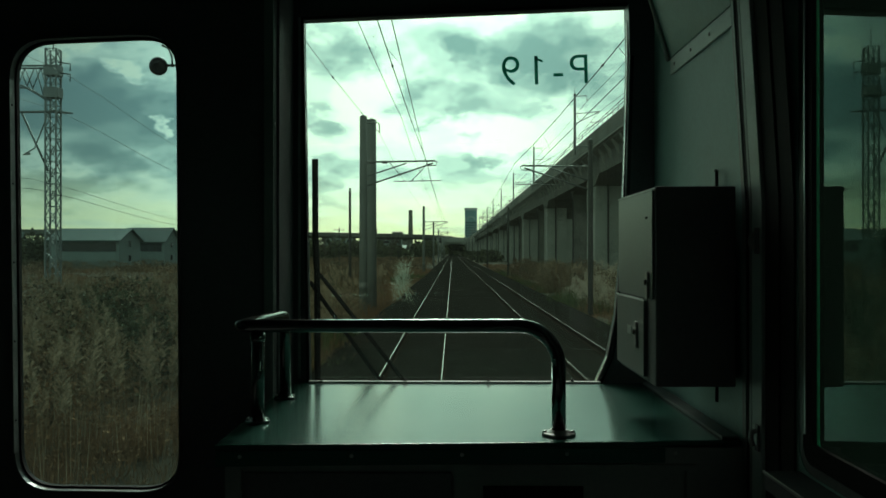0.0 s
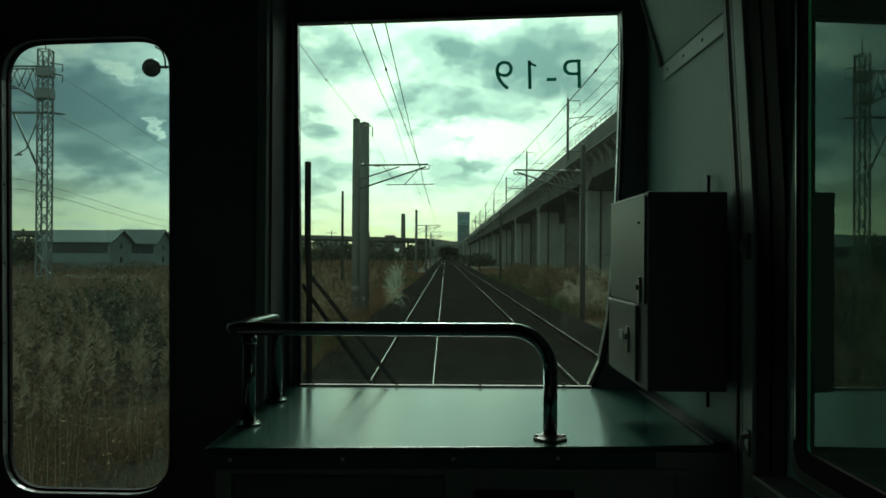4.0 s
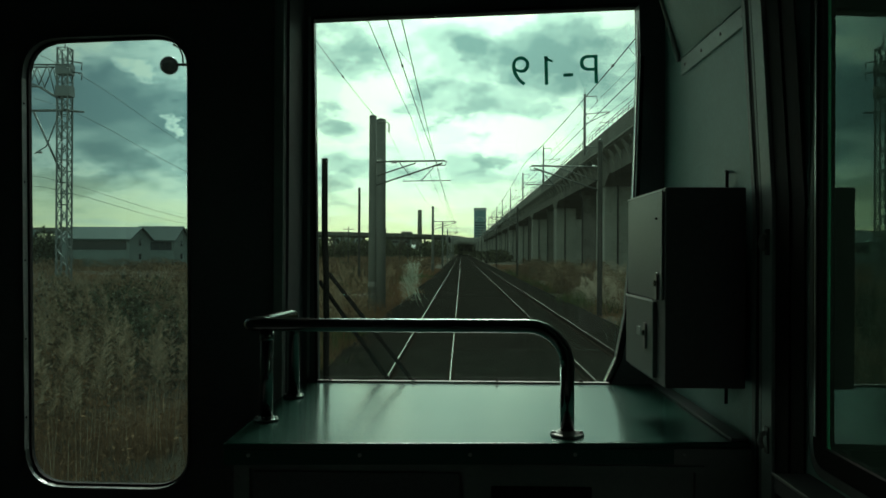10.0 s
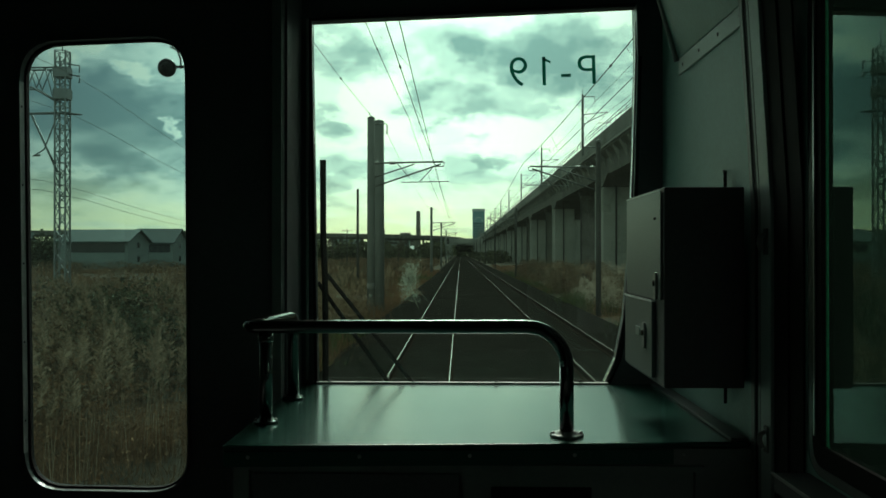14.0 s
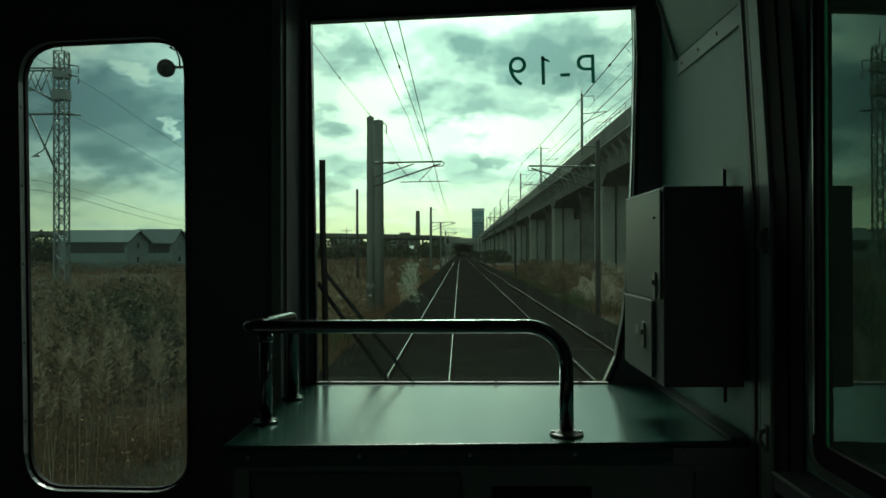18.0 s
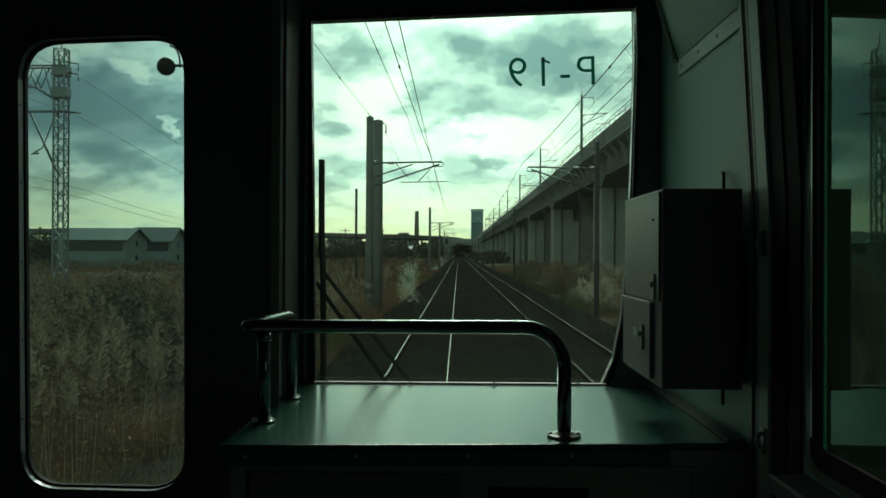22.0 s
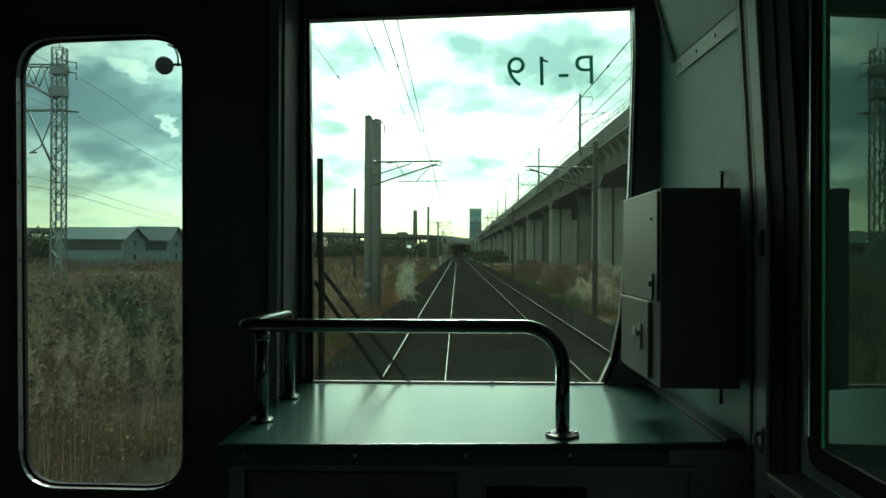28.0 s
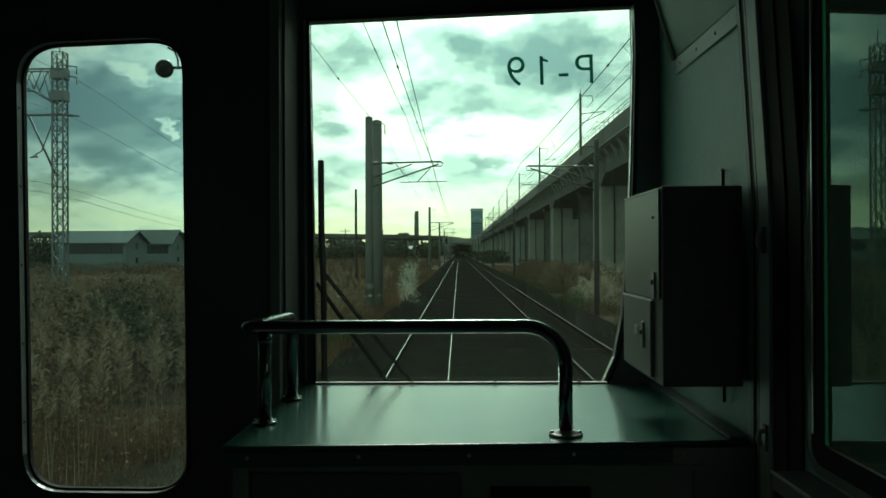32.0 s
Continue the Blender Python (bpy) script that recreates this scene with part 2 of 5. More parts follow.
M = {
    "panel": mat("cab_panel_paint", (0.32, 0.55, 0.505), 0.45, dark=0.8, light=1.15, scale=3, fine=120, bump=0.05, dist=0.001),
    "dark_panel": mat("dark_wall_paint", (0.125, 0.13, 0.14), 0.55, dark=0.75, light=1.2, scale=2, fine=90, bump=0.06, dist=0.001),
    "console_top": mat("console_top_paint", (0.026, 0.086, 0.068), 0.18, dark=0.9, light=1.1, scale=2.5, fine=5, bump=0.03, dist=0.002, spec=0.33),
    "console": mat("console_paint", (0.24, 0.27, 0.26), 0.5, dark=0.8, light=1.15, scale=4, fine=80, bump=0.05, dist=0.001),
    "chrome": mat("chrome", (0.22, 0.235, 0.235), 0.13, 1.0, dark=0.9, light=1.05, scale=8, fine=200, bump=0.0),
    "aluminium": mat("aluminium", (0.55, 0.56, 0.56), 0.35, 1.0, dark=0.75, light=1.1, scale=9, fine=150, bump=0.04, dist=0.001),
    "frame_paint": mat("worn_frame_metal", (0.20, 0.21, 0.21), 0.38, 0.7, dark=0.7, light=1.2, scale=9, fine=120, bump=0.04, dist=0.001),
    "frame_bright": mat("worn_bright_frame_metal", (0.42, 0.44, 0.43), 0.42, 0.5, dark=0.6, light=1.2, scale=9, fine=120, bump=0.04, dist=0.001),
    "trim_pale": mat("pale_trim_paint", (0.52, 0.62, 0.585), 0.4, dark=0.85, light=1.1, scale=6, fine=90, bump=0.03, dist=0.001),
    "rubber": mat("black_rubber", (0.016, 0.016, 0.016), 0.75, dark=0.7, light=1.3, scale=10, fine=80, bump=0.05, dist=0.001, spec=0.2),
    "matt_black": mat("matt_black_paint", (0.008, 0.008, 0.008), 0.9, dark=0.7, light=1.4, scale=8, fine=80, bump=0.0, spec=0.0),
    "gloss_black": mat("gloss_black", (0.015, 0.015, 0.016), 0.22, dark=0.8, light=1.2, scale=8, fine=80, bump=0.0),
    "box": mat("box_paint", (0.24, 0.29, 0.275), 0.4, dark=0.85, light=1.1, scale=6, fine=130, bump=0.05, dist=0.001),
    "floor": mat("vinyl_floor", (0.08, 0.085, 0.085), 0.5, scale=2, fine=60, bump=0.05, dist=0.001),
    "windshield": glass("windshield_glass", (0.795, 0.95, 0.89), 0.8, dust_haze=0.006),
    "door_glass": glass("door_glass", (0.73, 0.92, 0.90), 0.8, dust_haze=0.006),
    "side_glass": glass("side_glass_tinted", (0.72, 0.95, 0.85), 1.6, dust_haze=0.012, sheen=(0.72, 1.0, 0.90)),
    "ground": mat("dry_soil", (0.072, 0.059, 0.042), 0.95, dark=0.5, light=1.5, scale=0.15, fine=3.0, bump=0.5, dist=0.1, spec=0.05),
    "ballast": mat("brown_ballast", (0.0165, 0.0155, 0.013), 0.95, dark=0.5, light=1.4, scale=0.8, fine=22, bump=0.9, dist=0.05, spec=0.0),
    "sleeper": mat("dirty_concrete_sleeper", (0.018, 0.0165, 0.014), 0.9, dark=0.6, light=1.3, scale=2, fine=30, bump=0.3, obj=0.3, spec=0.0),
    "rail_side": mat("rusty_rail", (0.030, 0.021, 0.016), 0.95, dark=0.6, light=1.3, scale=3, fine=50, bump=0.2, dist=0.003, spec=0.0),
    "rail_head": mat("polished_rail_head", (0.30, 0.30, 0.29), 0.22, 1.0, dark=0.9, light=1.05, scale=2, fine=40, bump=0.0),
    "rail_dull": mat("dull_rail_head", (0.11, 0.105, 0.10), 0.55, 1.0, dark=0.8, light=1.1, scale=2, fine=40, bump=0.0),
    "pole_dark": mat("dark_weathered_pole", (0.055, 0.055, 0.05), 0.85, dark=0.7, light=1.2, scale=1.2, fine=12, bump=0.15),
    "concrete": mat("weathered_concrete", (0.35, 0.355, 0.33), 0.85, dark=0.55, light=1.2, scale=0.25, fine=2.5, bump=0.2, dist=0.03, spec=0.2),
    "concrete_panel": mat("weathered_concrete_panel", (0.25, 0.255, 0.235), 0.85, dark=0.55, light=1.2, scale=0.35, fine=3.5, bump=0.2, dist=0.03, spec=0.2, obj=0.35),
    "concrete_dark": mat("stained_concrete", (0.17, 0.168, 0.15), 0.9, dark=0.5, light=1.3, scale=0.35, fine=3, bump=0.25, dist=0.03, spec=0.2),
    "pole": mat("concrete_pole", (0.20, 0.21, 0.20), 0.85, dark=0.7, light=1.2, scale=1.2, fine=12, bump=0.15, spec=0.25),
    "steel": mat("galvanised_steel", (0.22, 0.23, 0.23), 0.55, 0.6, dark=0.7, light=1.2, scale=2, fine=20, bump=0.1),
    "wire": mat("weathered_copper_wire", (0.06, 0.07, 0.065), 0.6, 0.4, bump=0.0),
    "insulator": mat("porcelain", (0.24, 0.24, 0.23), 0.3, bump=0.0),
    "grass": mat("dry_grass", (0.295, 0.168, 0.098), 0.85, dark=0.45, light=1.4, scale=0.14, fine=1.2, bump=0.0, island=0.22, spec=0.0),
    "grass_green": mat("green_grass", (0.085, 0.108, 0.042), 0.85, dark=0.4, light=1.6, scale=0.3, fine=3, bump=0.0, island=0.7, spec=0.1),
    "plume": mat("pampas_plume", (0.40, 0.30, 0.215), 0.95, dark=0.65, light=1.25, scale=0.3, fine=2, bump=0.0, island=0.4, spec=0.0),
    "plume_pale": mat("pale_pampas_plume", (0.60, 0.51, 0.42), 0.95, dark=0.65, light=1.2, scale=0.3, fine=2, bump=0.0, island=0.4, spec=0.0),
    "leaf": mat("dark_foliage", (0.085, 0.088, 0.055), 0.85, dark=0.4, light=1.7, scale=0.2, fine=2, bump=0.0, island=0.8, spec=0.1),
    # foliage colour raised to offset the darkness of backlit trees
    "leaf_pale": mat("dull_autumn_foliage", (0.12, 0.12, 0.075), 0.85, dark=0.5, light=1.5, scale=0.2, fine=2, bump=0.0, island=0.7, spec=0.1),
    "scrub": mat("reddish_dry_scrub", (0.175, 0.118, 0.075), 0.9, dark=0.4, light=1.6, scale=0.25, fine=2, bump=0.0, island=0.6, spec=0.1),
    "bark": mat("bark", (0.09, 0.07, 0.055), 0.95, scale=2, fine=20, bump=0.4),
    "house_wall": mat("pale_siding", (0.20, 0.235, 0.225), 0.8, dark=0.8, light=1.1, scale=0.5, fine=5, bump=0.1),
    "roof": mat("blue_grey_roof", (0.048, 0.072, 0.069), 0.6, dark=0.7, light=1.25, scale=0.6, fine=6, bump=0.2, obj=0.4),
    "window_dark": mat("dark_window_glass", (0.03, 0.035, 0.04), 0.15, bump=0.0),
    "tower": mat("blue_tower_cladding", (0.19, 0.33, 0.38), 0.5, dark=0.8, light=1.2, scale=0.05, fine=0.4, bump=0.0),
    "tower_pale": mat("pale_tower_band", (0.45, 0.52, 0.54), 0.6, dark=0.9, light=1.1, scale=0.1, fine=0.5, bump=0.0),
    "yellow": mat("yellow_paint", (0.50, 0.33, 0.04), 0.55, dark=0.6, light=1.2, scale=0.7, fine=9, bump=0.1),
    "teal": mat("teal_paint", (0.02, 0.21, 0.19), 0.5, dark=0.6, light=1.2, scale=0.7, fine=9, bump=0.1),
    "rust_rail": mat("rust_girder", (0.16, 0.10, 0.07), 0.85, dark=0.6, light=1.3, scale=0.6, fine=8, bump=0.2),
    "shed": mat("grey_green_cladding", (0.20, 0.26, 0.25), 0.65, dark=0.8, light=1.15, scale=0.4, fine=6, bump=0.1),
}



def film(name, colour):
    """A thin translucent coloured film."""
    m = bpy.data.materials.new(name)
    m.use_nodes = True
    nt = m.node_tree
    nt.nodes.clear()
    N, L = nt.nodes.new, nt.links.new
    df, tl, mx, out = N("ShaderNodeBsdfDiffuse"), N("ShaderNodeBsdfTranslucent"), N("ShaderNodeMixShader"), N("ShaderNodeOutputMaterial")
    for n in (df, tl):
        n.inputs[0].default_value = (*colour, 1)
    L(df.outputs[0], mx.inputs[1])
    L(tl.outputs[0], mx.inputs[2])
    L(mx.outputs[0], out.inputs[0])
    return m


M["smear"] = film("dried_smear", (0.55, 0.55, 0.46))
M["letter"] = film("green_letter_film", (0.10, 0.42, 0.34))

# ---- mesh helpers ----
ORIGIN = {}


def bx(bm, x0, x1, y0, y1, z0, z1):
    v = [bm.verts.new((x, y, z)) for x in (x0, x1) for y in (y0, y1) for z in (z0, z1)]
    for f in ((0, 1, 3, 2), (4, 6, 7, 5), (0, 4, 5, 1), (2, 3, 7, 6), (0, 2, 6, 4), (1, 5, 7, 3)):
        bm.faces.new([v[i] for i in f])
    return v


def box(x0, x1, y0, y1, z0, z1, bevel=0.0):
    bm = bmesh.new()
    bx(bm, x0, x1, y0, y1, z0, z1)
    if bevel:
        bmesh.ops.bevel(bm, geom=bm.edges[:], offset=bevel, segments=2, profile=0.6, affect="EDGES")
    return bm


def tube(bm, pts, r, n=8, r_end=None, smooth=True):
    """A round bar along pts, capped; r tapers to r_end."""
    pts = [Vector(p) for p in pts]
    r_end = r if r_end is None else r_end
    rings, side = [], None
    for i, p in enumerate(pts):
        d = (pts[min(i + 1, len(pts) - 1)] - pts[max(i - 1, 0)]).normalized()
        if side is None:
            side = d.orthogonal().normalized()
        side = (side - d * side.dot(d)).normalized()
        other = d.cross(side)
        rad = r + (r_end - r) * i / (len(pts) - 1)
        rings.append([bm.verts.new(p + rad * (math.cos(a) * side + math.sin(a) * other)) for a in (2 * math.pi * k / n for k in range(n))])
    for a, b in zip(rings, rings[1:]):
        for k in range(n):
            bm.faces.new((a[k], a[(k + 1) % n], b[(k + 1) % n], b[k])).smooth = smooth
    bm.faces.new(rings[0][::-1])
    bm.faces.new(rings[-1])
    return bm


def lathe(bm, centre, prof, n=16, axis="z"):
    """A turned form: prof is a list of (radius, height)."""
    rings = []
    for r, h in prof:
        ring = []
        for k in range(n):
            a = 2 * math.pi * k / n
            c, s = r * math.cos(a), r * math.sin(a)
            p = {"z": (c, s, h), "y": (c, h, s), "x": (h, c, s)}[axis]
            ring.append(bm.verts.new(Vector(centre) + Vector(p)))
        rings.append(ring)
    for a, b in zip(rings, rings[1:]):
        for k in range(n):
            bm.faces.new((a[k], a[(k + 1) % n], b[(k + 1) % n], b[k])).smooth = True
    bm.faces.new(rings[0][::-1])
    bm.faces.new(rings[-1])
    return bm


def spot(plane, u, v, w):
    return {"xz": (u, w, v), "yz": (w, u, v), "xy": (u, v, w)}[plane]


def prism(bm, pts, w0, w1, plane):
    a = [bm.verts.new(spot(plane, u, v, w0)) for u, v in pts]
    b = [bm.verts.new(spot(plane, u, v, w1)) for u, v in pts]
    bm.faces.new(a)
    bm.faces.new(b[::-1])
    for i in range(len(pts)):
        j = (i + 1) % len(pts)
        bm.faces.new((a[j], a[i], b[i], b[j]))
    return bm


def plate(outer, holes, w0, w1, plane):
    """A flat wall of some thickness with openings through it."""
    bm = bmesh.new()
    edges = []
    for loop in (outer, *holes):
        vs = [bm.verts.new(spot(plane, u, v, w0)) for u, v in loop]
        edges += [bm.edges.new((vs[i], vs[(i + 1) % len(vs)])) for i in range(len(vs))]
    bmesh.ops.triangle_fill(bm, use_beauty=True, use_dissolve=False, edges=edges)
    ext = bmesh.ops.extrude_face_region(bm, geom=bm.faces[:])
    d = Vector(spot(plane, 0, 0, w1 - w0))
    bmesh.ops.translate(bm, vec=d, verts=[g for g in ext["geom"] if isinstance(g, bmesh.types.BMVert)])
    return bm


def rounded(pts, radii, n=7):
    """A polygon with its corners rounded."""
    out = []
    k = len(pts)
    for i in range(k):
        p, a, b = Vector(pts[i]), Vector(pts[i - 1]), Vector(pts[(i + 1) % k])
        r = radii[i] if isinstance(radii, (list, tuple)) else radii
        pa, pb = p + (a - p).normalized() * r, p + (b - p).normalized() * r
        for j in range(n + 1):
            t = j / n
            out.append(tuple((1 - t) ** 2 * pa + 2 * t * (1 - t) * p + t * t * pb))
    return out


def grown(pts, d):
    """The outline pushed outwards by d from its middle."""
    c = Vector((sum(p[0] for p in pts) / len(pts), sum(p[1] for p in pts) / len(pts)))
    out = []
    k = len(pts)
    for i in range(k):
        t = (Vector(pts[(i + 1) % k]) - Vector(pts[i - 1]))
        nrm = Vector((t.y, -t.x)).normalized()
        if nrm.dot(Vector(pts[i]) - c) < 0:
            nrm = -nrm
        out.append(tuple(Vector(pts[i]) + nrm * d))
    return out


def mesh_of(name, bm, material):
    bmesh.ops.recalc_face_normals(bm, faces=bm.faces[:])
    me = bpy.data.meshes.new(name)
    bm.to_mesh(me)
    bm.free()
    me.materials.append(material)
    return me


def thing(name, at, label, category, group="", kind=""):
    ob = new(name)
    ob.empty_display_size = 0.1
    ob.location = at
    ORIGIN[ob.name] = Vector(at)
    return tagged(ob, label, category, group, kind)


def part(name, bm, material, parent, label=""):
    at = ORIGIN[parent.name]
    bmesh.ops.translate(bm, vec=-at, verts=bm.verts[:])
    ob = new(name, mesh_of(name, bm, material))
    ob.parent = parent
    ORIGIN[ob.name] = at
    if label:
        tagged(ob, label)
    return ob


def solid(name, bm, material, label, category, kind="structure", group=""):
    ob = new(name, mesh_of(name, bm, material))
    ORIGIN[ob.name] = Vector((0, 0, 0))
    return tagged(ob, label, category, group, kind)


def sheet(name, verts, faces, material, label, category, kind="stuff"):
    me = bpy.data.meshes.new(name)
    me.from_pydata(verts, [], faces)
    me.materials.append(material)
    return tagged(new(name, me), label, category, "", kind)


# ================= the railcar's front end =================
WALL_X, FRONT_Y, PART_Y = 0.62, 2.62, 2.37
CEIL, FLOOR = 3.25, 1.15
solid("floor", box(-2.2, 0.71, -2.6, 2.66, FLOOR - 0.06, FLOOR), M["floor"], "dark grey vinyl floor of the railcar", "floor")
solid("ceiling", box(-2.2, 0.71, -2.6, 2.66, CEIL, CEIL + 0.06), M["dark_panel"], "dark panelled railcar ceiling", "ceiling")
# unseen rear wall, added to close the interior off from light
solid("wall_rear", box(-2.2, 0.71, -2.66, -2.60, FLOOR, CEIL), M["dark_panel"], "unseen dark rear wall, added to keep light out", "wall")
# unseen opening in the left wall, added to let fill light in
LW = rounded([(-2.45, 1.87), (-0.75, 1.87), (-0.75, 2.85), (-2.45, 2.85)], 0.06)
solid("wall_left", plate([(-2.6, FLOOR), (2.40, FLOOR), (2.40, CEIL), (-2.6, CEIL)], [grown(LW, 0.004)], -2.26, -2.20, "yz"), M["panel"], "dark side wall of the railcar", "wall")
lwin = thing("window_3", (-2.23, -1.8, 1.9), "unseen saloon side window, added to brighten the interior", "window", kind="structure")
part("window_frame", plate(grown(LW, 0.0035), [grown(LW, -0.013)], -2.24, -2.205, "yz"), M["frame_paint"], lwin, "dull metal frame")
bm = bmesh.new()
prism(bm, grown(LW, -0.004), -2.225, -2.220, "yz")
pane = part("pane", bm, M["side_glass"], lwin)
pane.visible_shadow = False

# underframe and leading wheels of the railcar
uf = thing("railcar_underframe", (-0.76, 0, 0.0), "dark steel underframe with wheels standing on the rails", "underframe", kind="structure")
part("frame", box(-1.9, 0.4, -2.6, 2.6, 0.78, 1.085, 0.02), M["rubber"], uf)
for y in (-1.6, 0.5):
    bm = bmesh.new()
    tube(bm, [(-1.45, y, 0.43), (-0.07, y, 0.43)], 0.07, 10)
    ax = part("axle", bm, M["rail_side"], uf)
    for sx in (-1, 1):
        bm = bmesh.new()
        lathe(bm, (-0.76 + sx * 0.566, y, 0.431), [(0.20, -0.06), (0.43, -0.055), (0.43, 0.055), (0.20, 0.06)], 24, "x")
        part("wheel", bm, M["rail_side"], ax)
    for sx in (-1, 1):
        part("bearing_box", box(-0.76 + sx * 0.66 - 0.1, -0.76 + sx * 0.66 + 0.1, y - 0.16, y + 0.16, 0.30, 0.785, 0.02), M["rubber"], uf)

# windscreen wall
WS = [(-0.462, 2.968), (0.537, 3.008), (0.541, 2.85), (0.531, 2.50), (0.520, 2.243), (0.503, 2.052), (0.478, 1.925), (0.442, 1.846), (-0.443, 1.846)]
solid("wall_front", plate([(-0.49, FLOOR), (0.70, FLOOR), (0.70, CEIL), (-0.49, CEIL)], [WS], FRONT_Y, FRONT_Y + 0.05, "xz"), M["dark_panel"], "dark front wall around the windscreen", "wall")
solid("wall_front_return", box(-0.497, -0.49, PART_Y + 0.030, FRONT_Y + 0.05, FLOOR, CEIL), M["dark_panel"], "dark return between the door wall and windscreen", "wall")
ws = thing("windscreen", (0.04, FRONT_Y + 0.03, 1.85), "large green-tinted windscreen with a mirrored mark on it", "windscreen", kind="structure")
part("rubber_seal", plate(grown(WS, 0.006), [grown(WS, -0.004)], FRONT_Y - 0.012, FRONT_Y + 0.0, "xz"), M["rubber"], ws, "black rubber seal")
bm = bmesh.new()
prism(bm, grown(WS, -0.001), FRONT_Y + 0.022, FRONT_Y + 0.028, "xz")
pane = part("pane", bm, M["windshield"], ws)
pane.visible_shadow = False


def lettering():
    cu = bpy.data.curves.new("lettering", "FONT")
    cu.body, cu.size, cu.space_character, cu.align_x = "P-19", 0.133, 1.19, "LEFT"
    cu.extrude = 0.0005
    cu.offset = -0.0012
    cu.materials.append(M["letter"])
    ob = new("lettering", cu)
    ob.parent = ws
    ob.matrix_basis = Matrix.Translation(Vector((0.430, FRONT_Y + 0.018, 2.772)) - ORIGIN[ws.name]) @ pose(0, 0, 0, 90, 0, 180) @ pose(0, 0, 0, 0, 0, -1.6)
    tagged(ob, "dark green characters P-19 read from outside")

    bm = bmesh.new()
    prism(bm, [(0.2555, 2.854), (0.279, 2.844), (0.279, 2.837), (0.2555, 2.846)], FRONT_Y + 0.0175, FRONT_Y + 0.0185, "xz")
    part("flag_of_one", bm, M["letter"], ws)


lettering()

# bright trim and screws along the foot of the screen
bm = box(-0.44, 0.45, FRONT_Y - 0.03, FRONT_Y - 0.012, 1.851, 1.8555, 0.0015)
trim = solid("trim", bm, M["console"], "thin bright strip along the windscreen foot", "trim")
for x in (-0.40, -0.145, 0.11, 0.365):
    bm = bmesh.new()
    lathe(bm, (x, FRONT_Y - 0.021, 1.857), [(0.006, 0), (0.006, 0.003), (0.003, 0.005)], 8)
    part("screw", bm, M["rubber"], trim)

# curved black pillar cover beside the screen
bm = bmesh.new()
edge = [(0.541, 2.85), (0.531, 2.50), (0.520, 2.243), (0.503, 2.052), (0.478, 1.925), (0.442, 1.846)]
tube(bm, [(x + 0.006, FRONT_Y - 0.008, z) for x, z in edge], 0.009, 8)
solid("windscreen_edge_trim", bm, M["gloss_black"], "glossy black curved edge trim of the windscreen", "trim")

bm = prism(bmesh.new(), [(0.5355, 3.005), (0.5395, 2.85), (0.5295, 2.50), (0.5235, 2.33), (0.5255, 2.33), (0.5320, 2.50), (0.5420, 2.85), (0.5380, 3.005)], FRONT_Y - 0.024, FRONT_Y + 0.019, "xz")
solid("windscreen_side_trim", bm, M["frame_bright"], "thin pale metal strip beside the windscreen", "trim")

# door wall with its tall rounded window
DW = rounded([(-1.238, 2.842), (-0.768, 2.860), (-0.758, 1.580), (-1.219, 1.585)], 0.11)
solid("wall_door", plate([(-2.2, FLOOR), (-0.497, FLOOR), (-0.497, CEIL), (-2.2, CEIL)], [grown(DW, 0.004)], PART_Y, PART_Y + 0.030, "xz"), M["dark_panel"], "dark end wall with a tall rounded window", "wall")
dwin = thing("window_1", (-0.98, PART_Y, 1.61), "tall round-cornered window in a metal frame", "window", kind="structure")
part("window_frame", plate(grown(DW, 0.0035), [grown(DW, -0.002)], PART_Y - 0.012, PART_Y + 0.029, "xz"), M["frame_paint"], dwin, "worn metal frame")
bm = prism(bmesh.new(), [(-1.2335, 2.73), (-1.2315, 2.73), (-1.2165, 1.69), (-1.2185, 1.69)], PART_Y - 0.019, PART_Y + 0.006, "xz")
strip_l = part("edge_strip", bm, M["frame_bright"], dwin, "bright riveted metal strip")
for k in range(5):
    z = 1.78 + 0.22 * k
    bm = bmesh.new()
    lathe(bm, (-1.2165 - 0.01442 * (z - 1.69), PART_Y - 0.009, z), [(0.0035, -0.001), (0.0030, 0.0015)], 8, "x")
    part("rivet", bm, M["rubber"], strip_l)
part("rubber_seal", plate(grown(DW, -0.0025), [grown(DW, -0.008)], PART_Y + 0.012, PART_Y + 0.029, "xz"), M["rubber"], dwin, "black rubber seal")
bm = bmesh.new()
prism(bm, grown(DW, -0.006), PART_Y + 0.021, PART_Y + 0.026, "xz")
pane = part("pane", bm, M["door_glass"], dwin)
pane.visible_shadow = False
# vertical edge post of the door wall
solid("door_wall_post", box(-0.525, -0.497, PART_Y - 0.012, PART_Y - 0.001, FLOOR, CEIL - 0.001, 0.003), M["box"], "grey vertical edge strip of the door wall", "trim")
solid("windscreen_side_trim", box(-0.474, -0.466, FRONT_Y - 0.016, FRONT_Y - 0.0125, 1.86, 2.97, 0.001), M["frame_bright"], "thin metal strip beside the windscreen", "trim")

# round mirror on a stalk outside that window
mir = thing("round_mirror", (-0.80, 2.50, 2.78), "small black round mirror on a bent stalk", "mirror")
bm = bmesh.new()
lathe(bm, (-0.868, 2.50, 2.798), [(0.006, -0.02), (0.020, -0.014), (0.027, -0.004), (0.027, 0.006), (0.022, 0.010)], 20, "y")
part("mirror_head", bm, M["gloss_black"], mir)
bm = bmesh.new()
tube(bm, [(-0.845, 2.50, 2.80), (-0.826, 2.50, 2.80), (-0.80, 2.50, 2.80), (-0.74, 2.46, 2.80), (-0.72, 2.42, 2.80)], 0.004, 6)
part("stalk", bm, M["gloss_black"], mir)
bm = bmesh.new()
